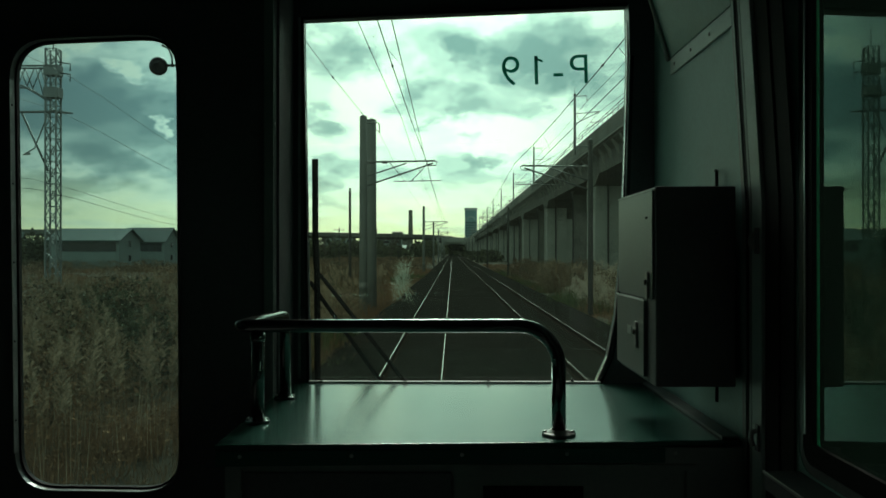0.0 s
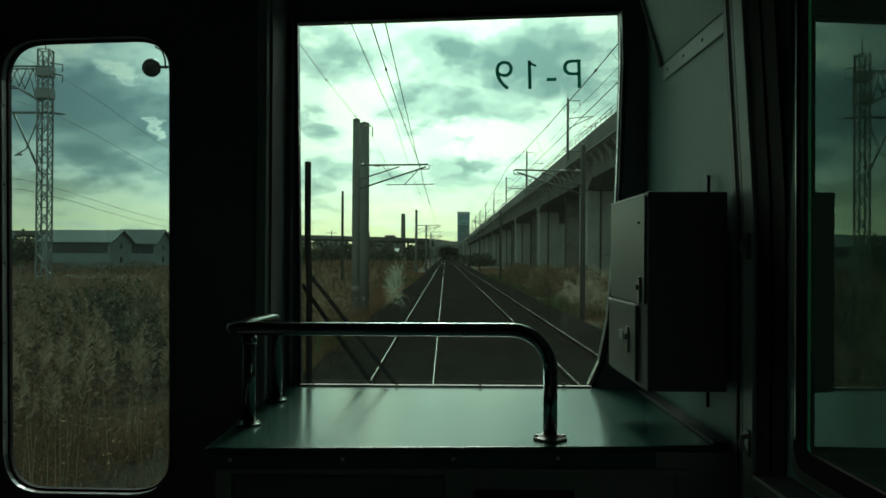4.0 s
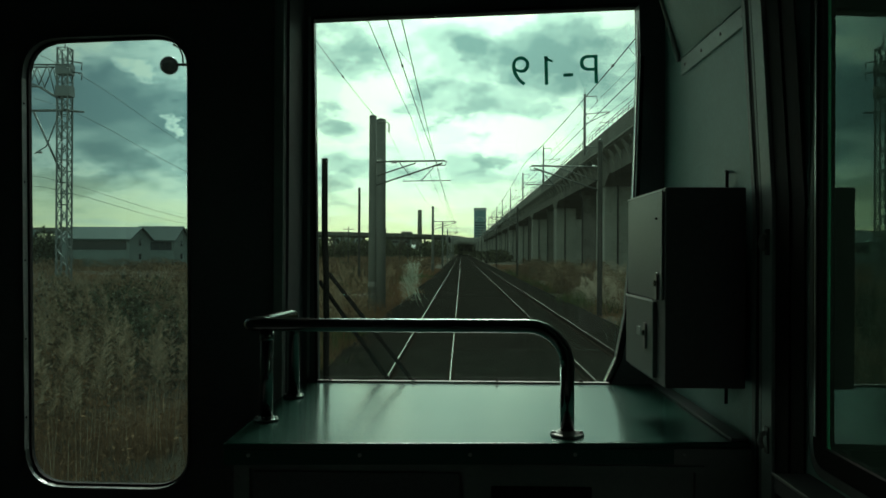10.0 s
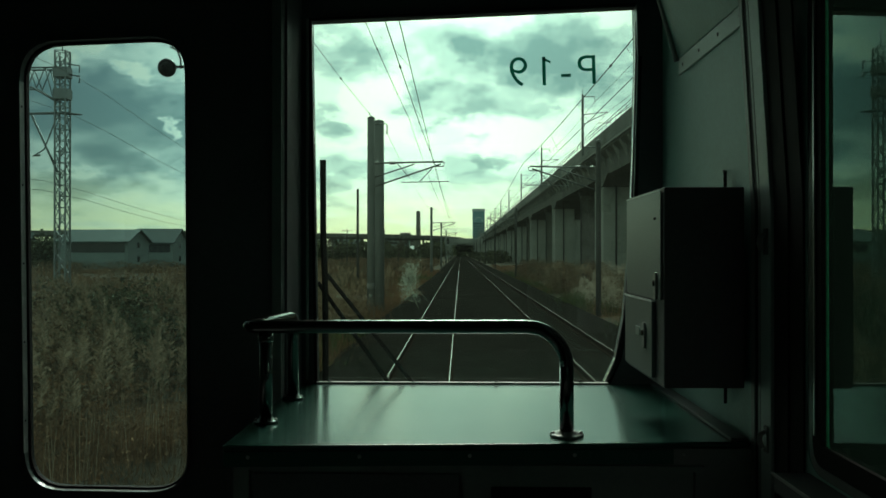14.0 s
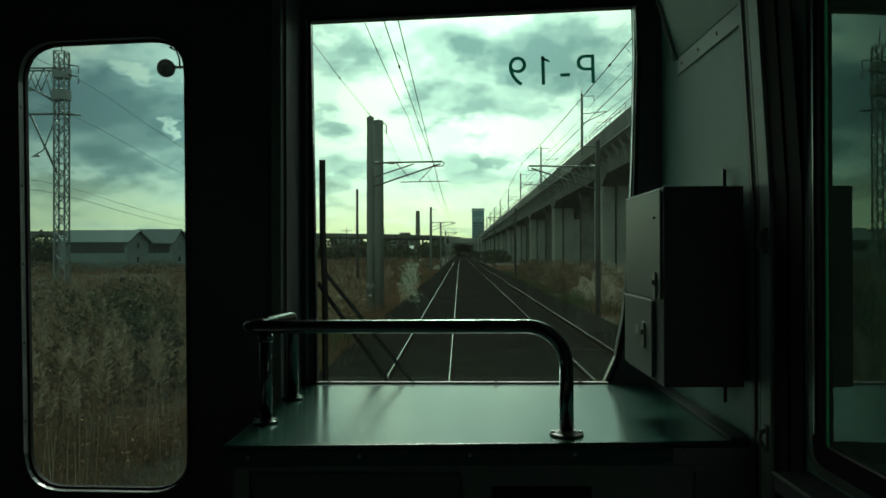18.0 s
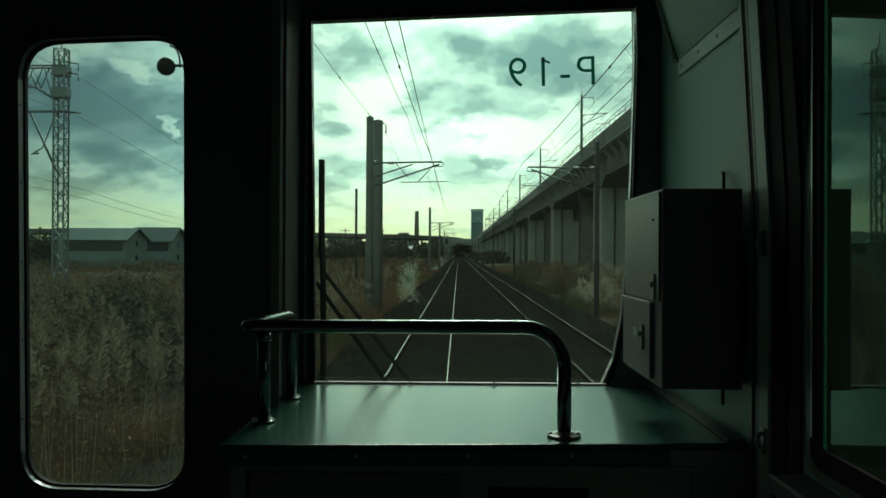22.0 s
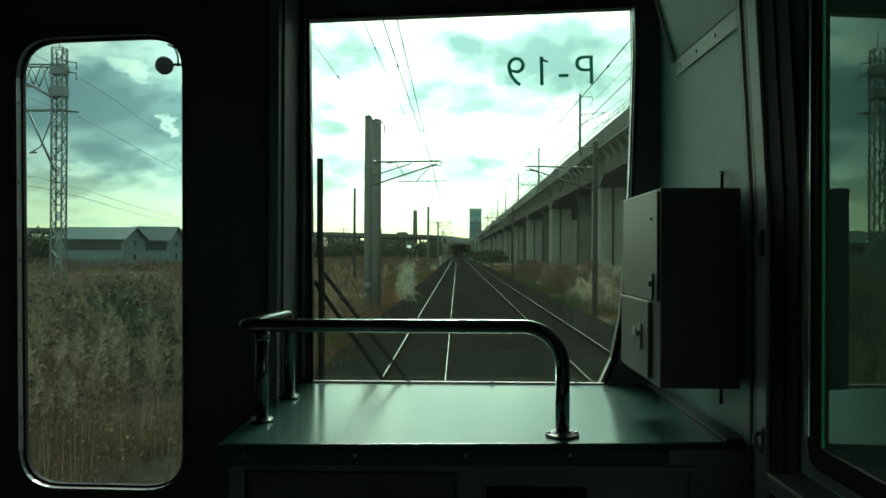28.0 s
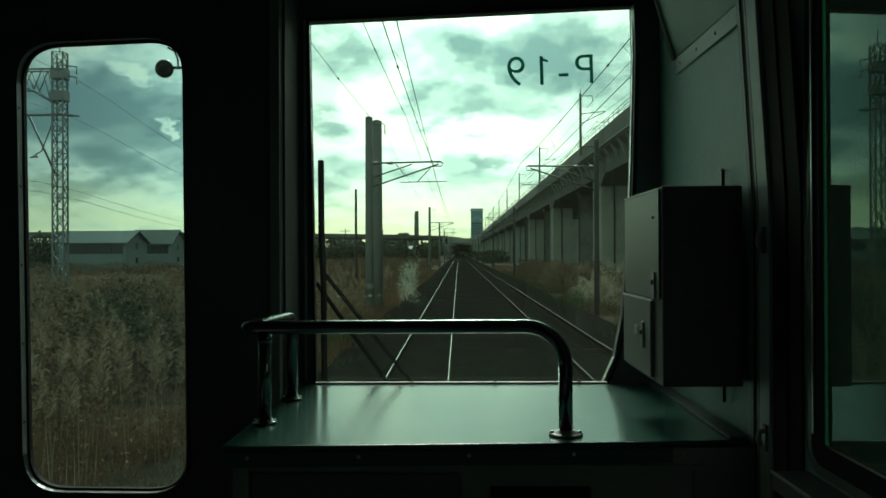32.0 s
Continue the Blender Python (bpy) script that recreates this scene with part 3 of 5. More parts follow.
tube(bm, [(-0.858, 2.50, 2.86), (-0.838, 2.50, 2.85), (-0.828, 2.50, 2.825), (-0.826, 2.50, 2.795)], 0.003, 6)
part("brace", bm, M["gloss_black"], mir)


# console under the windscreen
con = thing("console", (0.06, 2.15, FLOOR), "grey-green painted metal console with a worn top", "console")
bm = prism(bmesh.new(), [(-0.494, 1.757), (0.615, 1.812), (0.615, 2.605), (-0.494, 2.605)], 1.838, 1.85, "xy")
bmesh.ops.bevel(bm, geom=bm.edges[:], offset=0.0045, segments=2, profile=0.6, affect="EDGES")
part("top", bm, M["console_top"], con, "pale green-grey metal top")
# moulding coloured dark to put in the shade beside the wall
part("edge_strip", box(0.574, 0.611, 1.82, 2.58, 1.8503, 1.857, 0.002), M["dark_panel"], con, "moulding along the side wall, darkened for its shade")
part("front_lip", prism(bmesh.new(), [(-0.490, 1.7535), (0.60, 1.8075), (0.60, 1.8165), (-0.490, 1.7625)], 1.806, 1.8375, "xy"), M["console_top"], con)
body = part("body", box(-0.48, 0.612, 1.80, 2.60, FLOOR, 1.8375), M["console"], con, "dark grey console body")
part("front_frame", plate([(-0.478, 1.30), (0.51, 1.30), (0.51, 1.804), (-0.478, 1.804)], [[(-0.445, 1.34), (0.005, 1.34), (0.005, 1.792), (-0.445, 1.792)], [(0.022, 1.34), (0.49, 1.34), (0.49, 1.792), (0.022, 1.792)]], 1.785, 1.799, "xz"), M["console"], con)
part("door", box(-0.438, -0.002, 1.788, 1.7985, 1.35, 1.785, 0.002), M["dark_panel"], con, "dark recessed console door")
part("vent_opening", box(0.065, 0.275, 1.790, 1.7985, 1.40, 1.757, 0.002), M["rubber"], con, "black vent opening")
for x in (-0.44, -0.21, 0.02, 0.24, 0.47):
    bm = bmesh.new()
    lathe(bm, (x, 1.7535 + 0.0495 * (x + 0.49), 1.826), [(0.0045, 0), (0.004, -0.002), (0.002, -0.003)], 8, "y")
    part("screw", bm, M["aluminium"], con)

# chrome handrail on the console
rail = thing("handrail", (-0.1, 2.0, 1.85), "polished chrome handrail bolted to the console", "handrail")
RR = 0.0155


def arc(c, u, v, r, n=8):
    c, u, v = Vector(c), Vector(u), Vector(v)
    return [c + r * (math.cos(math.pi / 2 * i / n) * u + math.sin(math.pi / 2 * i / n) * v) for i in range(n + 1)]


bm = bmesh.new()
pr, pl = Vector((0.232, 1.862, 0)), Vector((-0.457, 1.995, 0))
ZL, ZQ, LX = 2.076, 2.087, -0.503
way = (Vector((LX, 1.995, 0)) - pr).normalized()
elbow = Vector((LX + 0.03, 1.995, ZL))
tube(bm, [(pr.x, pr.y, 1.855), (pr.x, pr.y, ZQ - 0.085)] + arc((pr + way * 0.085 + Vector((0, 0, ZQ - 0.085))), -way, (0, 0, 1), 0.085)
     + [elbow] + arc(elbow + Vector((0, 0.03, 0)), (0, -1, 0), (-1, 0, 0), 0.03)[1:] + [(pl.x - 0.002, 2.26, ZL + 0.003)]
     + arc((pl.x, 2.275, ZL - 0.042), (0, 0, 1), (0, 1, 0), 0.045)[1:] + [(pl.x, 2.32, 1.855)], RR, 14)
part("top_bar", bm, M["chrome"], rail, "bent chrome tube running round to the rear foot")
bm = bmesh.new()
tube(bm, [(pl.x, pl.y, 1.855), (pl.x, pl.y, ZL)], RR, 14)
part("front_post", bm, M["chrome"], rail)
bm = bmesh.new()
lathe(bm, (pl.x, pl.y, ZL - 0.03), [(0.0165, -0.006), (0.0185, -0.003), (0.0185, 0.006), (0.0165, 0.012)], 14)
part("collar", bm, M["chrome"], rail)
for x, y in ((pr.x, pr.y), (pl.x, pl.y), (pl.x, 2.32)):
    bm = bmesh.new()
    w = 0.037 if x > 0 else 0.029
    lathe(bm, (x, y, 1.8505), [(w, 0), (w, 0.004), (w - 0.003, 0.006), (0.021, 0.007), (0.019, 0.012)], 20)
    fl = part("flange", bm, M["frame_paint" if x > 0 else "chrome"], rail)
    for s in (-1, 1):
        bm = bmesh.new()
        lathe(bm, (x + s * (w - 0.007), y, 1.856), [(0.005, 0), (0.005, 0.003), (0.002, 0.005)], 8)
        part("bolt", bm, M["aluminium"], fl)

# side wall with the deep window opening


def lean(bm):
    """The upper part of the side wall draws in towards the ceiling."""
    bmesh.ops.bisect_plane(bm, geom=bm.verts[:] + bm.edges[:] + bm.faces[:], plane_co=(0, 0, 2.35), plane_no=(0, 0, 1))
    for v in bm.verts:
        v.co.x -= 0.06 * max(0.0, v.co.z - 2.35)
    return bm


SW = rounded([(0.10, 1.866), (1.530, 1.866), (1.530, 2.90), (0.10, 2.90)], 0.06)
solid("wall_right", plate([(-2.6, FLOOR), (FRONT_Y - 0.001, FLOOR), (FRONT_Y - 0.001, CEIL), (-2.6, CEIL)], [grown(SW, 0.004)], WALL_X, WALL_X + 0.019, "yz"), M["panel"], "grey painted side wall with a window opening", "wall")
sw = thing("window_2", (0.64, 0.8, 1.866), "green-tinted side window in a dull metal frame", "window", kind="structure")
part("window_frame", plate(grown(SW, 0.0035), [grown(SW, -0.013)], WALL_X + 0.001, WALL_X + 0.011, "yz"), M["frame_paint"], sw, "dull metal frame")
bm = bmesh.new()
prism(bm, grown(SW, 0.002), WALL_X + 0.0125, WALL_X + 0.0175, "yz")
pane = part("pane", bm, M["side_glass"], sw)
pane.visible_shadow = False
part("frame_lip", box(WALL_X - 0.002, WALL_X + 0.0018, 1.500, 1.5065, 1.93, 2.84, 0.0008), M["aluminium"], sw, "bright metal lip")
# seal widened inwards to stand for dark reflections at the glass edge
part("rubber_seal", plate(grown(SW, -0.0135), [grown(SW, -0.050)], WALL_X + 0.002, WALL_X + 0.010, "yz"), M["rubber"], sw, "black rubber seal, widened to darken the glass edge")
part("window_sill", box(0.556, WALL_X - 0.001, -0.3, 1.525, 1.826, 1.860, 0.003), M["dark_panel"], sw, "worn broad painted sill")

part("sill_edge", box(0.5525, 0.5555, -0.3, 1.525, 1.8555, 1.8615, 0.001), M["aluminium"], sw, "bright worn metal sill edge")

# upright profiles between the window and the front
for y0, y1, proud, m, lab in ((1.796, 1.818, 0.004, "box", "pale riveted edge strip of the side panel"), (1.756, 1.793, 0.003, "rubber", "black rubber joint strip"),
                              (1.738, 1.752, 0.012, "box", "thin grey upright strip"), (1.676, 1.731, 0.014, "trim_pale", "pale grey upright strip with latches"),
                              (1.604, 1.674, 0.008, "rubber", "broad black pillar cover"), (1.540, 1.602, 0.005, "rubber", "broad black rubber strip beside the window")):
    solid("pilaster", lean(box(WALL_X - proud, WALL_X - 0.001, y0, y1, FLOOR + 0.001, CEIL - 0.001, 0.002)), M[m], lab, "trim")
for z in (2.272, 1.882):
    latch = thing("latch", (WALL_X - 0.016, 1.693, z), "small chrome latch on the upright strip", "latch", "latches of the side panel")
    part("plate", box(WALL_X - 0.019, WALL_X - 0.0145, 1.684, 1.703, z - 0.026, z + 0.026, 0.002), M["frame_paint"], latch)
    bm = bmesh.new()
    tube(bm, [(WALL_X - 0.018, 1.693, z + 0.014), (WALL_X - 0.028, 1.693, z + 0.010), (WALL_X - 0.030, 1.693, z - 0.004), (WALL_X - 0.026, 1.690, z - 0.016)], 0.0055, 8)
    part("hook", bm, M["frame_bright"], latch, "bright metal hook")

# sloping cove panel above and its riveted flange
bm = bmesh.new()
prism(bm, [(WALL_X - 0.001, 2.796), (WALL_X - 0.001, CEIL - 0.001), (0.47, CEIL - 0.001), (0.562, 2.966), (WALL_X - 0.005, 2.797)], -2.5, 2.41, "xz")
cove = solid("cove_panel", bm, M["panel"], "grey sloping panel under the ceiling edge", "panel")
bm = box(WALL_X - 0.006, WALL_X - 0.001, -2.5, 2.405, 2.748, 2.794, 0.002)
tip = bmesh.new()
tube(tip, [(WALL_X - 0.010, 2.412, 2.790), (0.560, 2.412, 2.968), (0.468, 2.412, CEIL - 0.003)], 0.007, 8)
solid("cove_end_trim", tip, M["frame_bright"], "thin bright metal edge of the sloping panel", "trim")
fl = solid("cove_flange", bm, M["trim_pale"], "bright riveted metal flange under the sloping panel", "trim")
for i in range(12):
    bm = bmesh.new()
    lathe(bm, (WALL_X - 0.006, 2.36 - i * 0.16, 2.771), [(0.005, 0), (0.004, -0.002), (0.002, -0.003)], 8, "x")
    part("rivet", bm, M["aluminium"], fl)

# equipment box on the side wall
eq = thing("equipment_box", (0.53, 2.0, 1.962), "grey metal equipment box with two doors on the wall", "cabinet")
# body coloured darker than the doors to put in its unlit near face
part("body", box(0.433, WALL_X - 0.017, 1.817, 2.203, 1.962, 2.39, 0.004), M["dark_panel"], eq, "box body, shade of its near face put into the colour")
up = part("upper_door", box(0.428, 0.4325, 1.83, 2.198, 2.148, 2.382, 0.0015), M["box"], eq)
lo = part("lower_door", box(0.424, 0.4325, 1.896, 2.198, 1.972, 2.142, 0.002), M["box"], eq)
for nm, y, z, pp, x in (("lock", 1.868, 2.177, up, 0.428), ("lock", 1.965, 2.06, lo, 0.424)):
    bm = bmesh.new()
    prism(bm, rounded([(y - 0.011, z - 0.03), (y + 0.011, z - 0.03), (y + 0.011, z + 0.03), (y - 0.011, z + 0.03)], 0.009), x - 0.005, x - 0.0005, "yz")
    lk = part(nm, bm, M["frame_bright"], pp, "pale oval lock plate")
    bm = bmesh.new()
    lathe(bm, (x - 0.005, y, z + 0.006), [(0.007, 0), (0.006, -0.003)], 10, "x")
    part("keyhole", bm, M["gloss_black"], lk)
# pale strips paint the bright highlights along the door tops
part("edge_bead", box(0.4262, 0.4278, 1.83, 2.198, 2.3825, 2.3855), M["trim_pale"], up, "pale strip painting the upper edge highlight")
part("edge_bead", box(0.4222, 0.4238, 1.896, 2.198, 2.1425, 2.1455), M["trim_pale"], lo, "pale strip painting the upper edge highlight")
part("label_plate", box(0.422, 0.4238, 2.02, 2.06, 2.055, 2.075), M["trim_pale"], lo, "small pale plate")
for y in (1.885, 1.875):
    bm = bmesh.new()
    lathe(bm, (0.428, y, 2.325), [(0.003, 0), (0.002, -0.002)], 8, "x")
    part("rivet", bm, M["rubber"], up)
for z0, z1, nm in ((2.385, 2.432, "stay_rod"), (1.905, 1.972, "stay_rod")):
    bm = bmesh.new()
    tube(bm, [(WALL_X - 0.012, 1.965, z0), (WALL_X - 0.012, 1.965, z1), (WALL_X - 0.011, 1.975, z1 + 0.006), (WALL_X - 0.003, 1.99, z1 + 0.006)], 0.004, 8)
    st = solid(nm, bm, M["gloss_black"], "thin dark bent stay rod on the wall", "rod", kind="")
    
# wiper outside the screen
wp = thing("windscreen_wiper", (-0.2, 2.70, 1.80), "black windscreen wiper parked upright on two arms", "wiper")
bm = bmesh.new()
tube(bm, [(-0.437, 2.70, 2.545), (-0.436, 2.70, 2.30), (-0.430, 2.70, 2.17), (-0.428, 2.70, 1.80)], 0.010, 8)
part("blade", bm, M["matt_black"], wp)
for a, b in (((-0.425, 2.18), (-0.12, 1.795)), ((-0.455, 2.155), (-0.20, 1.795))):
    bm = bmesh.new()
    tube(bm, [(a[0], 2.712, a[1]), (b[0], 2.712, b[1])], 0.007, 8)
    part("arm", bm, M["matt_black"], wp)
solid("wiper_shelf", box(-0.49, 0.62, 2.672, 2.80, 1.70, 1.796, 0.004), M["dark_panel"], "dark outer ledge below the windscreen", "panel")


def smear():
    """Dried feathery smear on the outside of the glass."""
    rnd = random.Random(5)
    vs, fs = [], []
    cx, cz, y = -0.156, 2.165, FRONT_Y + 0.031
    for i in range(760):
        u, v = rnd.gauss(0, 0.4), rnd.gauss(0, 0.4)
        ox, oz = 0.030 * u + 0.010 * v, 0.068 * v
        ang = math.pi * 0.56 - 1.1 * u + rnd.gauss(0, 0.25)
        l, w = rnd.uniform(0.004, 0.016), rnd.uniform(0.0003, 0.0007)
        c, q = math.cos(ang), math.sin(ang)
        n = len(vs)
        vs += [(cx + ox - q * w, y, cz + oz + c * w), (cx + ox + q * w, y, cz + oz - c * w), (cx + ox + c * l, y, cz + oz + q * l)]
        fs.append((n, n + 1, n + 2))
    for i in range(14):
        w, l, ang = 0.0004, rnd.uniform(0.03, 0.08), rnd.gauss(-1.15, 0.10)
        ox, oz = rnd.gauss(0.008, 0.008), rnd.uniform(-0.04, -0.02)
        n = len(vs)
        vs += [(cx + ox - w, y, cz + oz), (cx + ox + w, y, cz + oz), (cx + ox + l * math.cos(ang), y, cz + oz + l * math.sin(ang))]
        fs.append((n, n + 1, n + 2))
    for i in range(70):
        px, pz, q = -0.44 + abs(rnd.gauss(0, 0.17)), 2.93 - abs(rnd.gauss(0, 0.17)), rnd.uniform(0.0005, 0.0016)
        n = len(vs)
        vs += [(px - q, y, pz), (px, y, pz - q * rnd.uniform(0.7, 2.5)), (px + q, y, pz), (px, y, pz + q)]
        fs.append((n, n + 1, n + 2, n + 3))
    sheet("glass_smear", vs, fs, M["smear"], "pale dried smear on the windscreen glass", "smear")


smear()

# ================= the railway =================
TRACKS = (-0.76, 2.94)
bm = bmesh.new()
gx = [-3000, -900, -300, -120, -60, -30, -14, -6, -3.6, 6.4, 14, 30, 60, 120, 300, 900, 3000]
gy = [-1500, -500, -200, -80, -20, 20, 80, 200, 500, 1200, 2500, 4800]
gv = [[bm.verts.new((x, y, -0.62)) for x in gx] for y in gy]
for j in range(len(gy) - 1):
    for i in range(len(gx) - 1):
        bm.faces.new((gv[j][i], gv[j][i + 1], gv[j + 1][i + 1], gv[j + 1][i]))
solid("ground", bm, M["ground"], "flat dry grassland soil reaching the horizon", "ground")
bm = bmesh.new()
prism(bm, [(-3.7, -0.7), (-2.75, -0.17), (-1.9, -0.155), (4.4, -0.155), (5.2, -0.17), (6.3, -0.7)], -420, 1500, "xz")
solid("ballast_bed", bm, M["ballast"], "dark brown crushed stone ballast under two tracks", "ballast")

rail_prof = [(-0.06, -0.15), (0.06, -0.15), (0.06, -0.138), (0.012, -0.12), (0.010, -0.045), (0.032, -0.035), (0.032, -0.006), (-0.032, -0.006), (-0.032, -0.035), (-0.010, -0.045), (-0.012, -0.12), (-0.06, -0.138)]
for tx in TRACKS:
    tr = thing("railway_track", (tx, 0, -0.15), "narrow-gauge railway track with polished rail heads", "track", "two parallel tracks", "structure")
    for s in (-1, 1):
        bm = bmesh.new()
        prism(bm, [(tx + s * 0.566 + x, z) for x, z in rail_prof], -420, 1500, "xz")
        r = part("rail", bm, M["rail_side"], tr, "rusty rail")
        hw = 0.0075 if tx < 0 else 0.0055
        part("rail_head", box(tx + s * 0.566 - hw, tx + s * 0.566 + hw, -420, 1500, -0.0055, 0.0), M["rail_head" if tx < 0 else "rail_dull"], r, "polished running surface")

# catenary masts
ARM_Z = 6.55


def mast(at, label, height=8.55, side=1, hook=True, name="catenary_mast", group="catenary masts", rad=0.18, skin="pole"):
    x, y, z = at
    t = thing(name, at, label, "mast", group)
    bm = bmesh.new()
    tube(bm, [(x, y, z - 0.3), (x, y, z + height)], rad, 12, rad * 0.85)
    part("pole", bm, M[skin], t)
    bm = bmesh.new()
    lathe(bm, (x, y, z + height), [(rad * 0.9, 0), (rad * 0.9, 0.05), (0.05, 0.12)], 12)
    part("cap", bm, M["steel"], t)
    reach = 2.95
    zt, zm = 6.05, 5.25
    bm = bmesh.new()
    tube(bm, [(x, y, zt), (x + side * (reach + 0.1), y, zt + 0.05)], 0.04, 6)
    tube(bm, [(x + side * reach, y, zt + 0.05), (x + side * (reach + 0.18), y, zt), (x + side * (reach + 0.12), y, zt - 0.14), (x + side * (reach - 0.3), y, zt - 0.16)], 0.025, 6)
    part("top_arm", bm, M["steel"], t)
    bm = bmesh.new()
    tube(bm, [(x, y, zm - 0.25), (x + side * reach, y, zt - 0.05)], 0.036, 6)
    tube(bm, [(x, y, zm + 0.15), (x + side * reach * 0.62, y, zt - 0.05)], 0.03, 6)
    part("strut", bm, M["steel"], t)
    bm = bmesh.new()
    tube(bm, [(x + side * 1.1, y, zt), (x + side * 1.6, y, zt - 0.6)], 0.02, 6)
    part("brace", bm, M["steel"], t)
    bm = bmesh.new()
    tube(bm, [(x + side * 1.3, y, zm - 0.02), (x + side * (reach + 0.35), y, zm + 0.02)], 0.02, 6)
    tube(bm, [(x + side * (reach - 0.3), y, zt - 0.16), (x + side * (reach - 0.9), y, zm)], 0.02, 6)
    part("registration_arm", bm, M["steel"], t)
    for k in (0.25, 0.9):
        bm = bmesh.new()
        lathe(bm, (x + side * k, y, zt if k < 0.5 else zt), [(0.03, -0.14)] + [(0.085 if i % 2 else 0.045, -0.12 + 0.04 * i) for i in range(7)] + [(0.03, 0.14)], 8, "x")
        part("insulator", bm, M["insulator"], t)
    if hook:
        bm = bmesh.new()
        tube(bm, [(x, y, z + height - 0.25), (x + side * 0.6, y, z + height - 0.2), (x + side * 0.68, y, z + height - 0.28), (x + side * 0.68, y, z + height - 0.6)], 0.025, 6)
        part("hook_arm", bm, M["steel"], t)
    if skin != "pole":
        return t
    bm = bmesh.new()
    lathe(bm, (x, y, z + 1.35), [(rad - 0.002, 0), (rad, 0.02), (rad, 0.2), (rad - 0.002, 0.22)], 12)
    part("band", bm, M["insulator"], t, "pale painted band")
    return t


G = -0.62
m0 = mast((-3.78, 36.0, G), "grey concrete catenary mast beside the track")
LEFT_Y = [108, 164, 220, 276, 332, 388, -20, -76, -132, -188, -244, -300]
for y in LEFT_Y:
    copy_thing(m0, pose(-3.66, y, G))
p2 = thing("catenary_mast", (-3.72, 39.0, G), "second grey concrete mast standing close behind another", "mast", "catenary masts")
bm = bmesh.new()
tube(bm, [(-3.72, 39, G - 0.3), (-3.72, 39, 8.25)], 0.25, 12, 0.22)
part("pole", bm, M["pole"], p2)
bm = bmesh.new()
lathe(bm, (-3.72, 39, 8.25), [(0.225, 0), (0.225, 0.05), (0.05, 0.12)], 12)
part("cap", bm, M["steel"], p2)
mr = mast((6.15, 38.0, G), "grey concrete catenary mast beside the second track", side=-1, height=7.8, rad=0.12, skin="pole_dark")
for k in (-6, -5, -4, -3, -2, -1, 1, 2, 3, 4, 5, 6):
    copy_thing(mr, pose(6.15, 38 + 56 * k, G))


def wire(name, pts, r, label):
    bm = bmesh.new()
    tube(bm, pts, r, 5)
    return solid(name, bm, M["wire"], label, "wire", kind="", group="overhead wires")


SUP = sorted(LEFT_Y + [36.0])


def clamps(w, pts, step, r):
    """Small clamps on the wire's nearest stretch."""
    for p in pts[::step]:
        if 4 < p[1] < 90:
            bm = bmesh.new()
            lathe(bm, p, [(r * 0.5, -0.09), (r, -0.05), (r, 0.05), (r * 0.5, 0.09)], 8, "y")
            part("clamp", bm, M["wire"], w)


def sagged(x, zs, sag, stag=0.0):
    out = []
    for i, (a, b) in enumerate(zip(SUP, SUP[1:])):
        for k in range(8):
            t = k / 8
            s0, s1 = (1, -1) if i % 2 else (-1, 1)
            out.append((x + stag * (s0 + (s1 - s0) * t), a + (b - a) * t, zs - sag * 4 * t * (1 - t)))
    return out


for tx in TRACKS:
    wire("contact_wire", sagged(tx, 5.2, 0.0, 0.15), 0.008, "dark contact wire over the track")
    line = sagged(tx - 0.3, 6.0, 0.5)
    clamps(wire("messenger_wire", line, 0.009, "dark sagging messenger wire over the track"), line, 1, 0.022)
    dr = thing("dropper_set", (tx, 0, 5.2), "thin dropper wires between contact and messenger wire", "wire", "overhead wires")
    for i, (a, b) in enumerate(zip(SUP, SUP[1:])):
        if a < -30 or b > 240:
            continue
        for k in range(1, 10):
            t = k / 10
            y = a + (b - a) * t
            s0, s1 = (1, -1) if i % 2 else (-1, 1)
            bm = bmesh.new()
            tube(bm, [(tx + 0.15 * (s0 + (s1 - s0) * t), y, 5.2), (tx - 0.3, y, 6.0 - 2.0 * t * (1 - t))], 0.004, 4)
            part("dropper", bm, M["wire"], dr)
for fx, fz, fs, fr, lab in ((-3.1, 7.3, 0.7, 0.007, "dark sagging feeder wire on the mast hooks"), (-2.15, 7.9, 0.5, 0.010, "dark sagging feeder wire above the track edge")):
    line = sagged(fx, fz, fs)
    clamps(wire("feeder_wire", line, fr, lab), line, 1, 0.024)
wire("feeder_wire", sagged(5.45, 7.3, 0.7), 0.010, "dark sagging feeder wire on the mast hooks")

# ================= high-speed line viaduct beside the track =================
VX0, VX1, VTOP = 14.0, 25.6, 14.2
PIER0, PIERSTEP = 88.3, 44.2
vi = thing("viaduct", (19.8, 0, G), "long grey concrete railway viaduct on rows of piers", "viaduct", kind="structure")
Y0, Y1 = -420.0, 1500.0
bm = bmesh.new()
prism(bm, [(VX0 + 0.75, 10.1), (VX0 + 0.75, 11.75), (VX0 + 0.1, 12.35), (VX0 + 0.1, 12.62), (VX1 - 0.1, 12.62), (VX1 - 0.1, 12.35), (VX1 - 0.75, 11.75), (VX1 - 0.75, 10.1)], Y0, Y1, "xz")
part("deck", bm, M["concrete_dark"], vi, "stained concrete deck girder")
part("parapet", box(VX1 - 0.22, VX1, Y0, Y1, 12.6, VTOP), M["concrete"], vi, "weathered concrete parapet")
for y0, y1 in ((Y0, -64.53), (537.5, Y1)):
    part("parapet", box(VX0, VX0 + 0.22, y0, y1, 12.6, VTOP), M["concrete"], vi, "weathered concrete parapet")
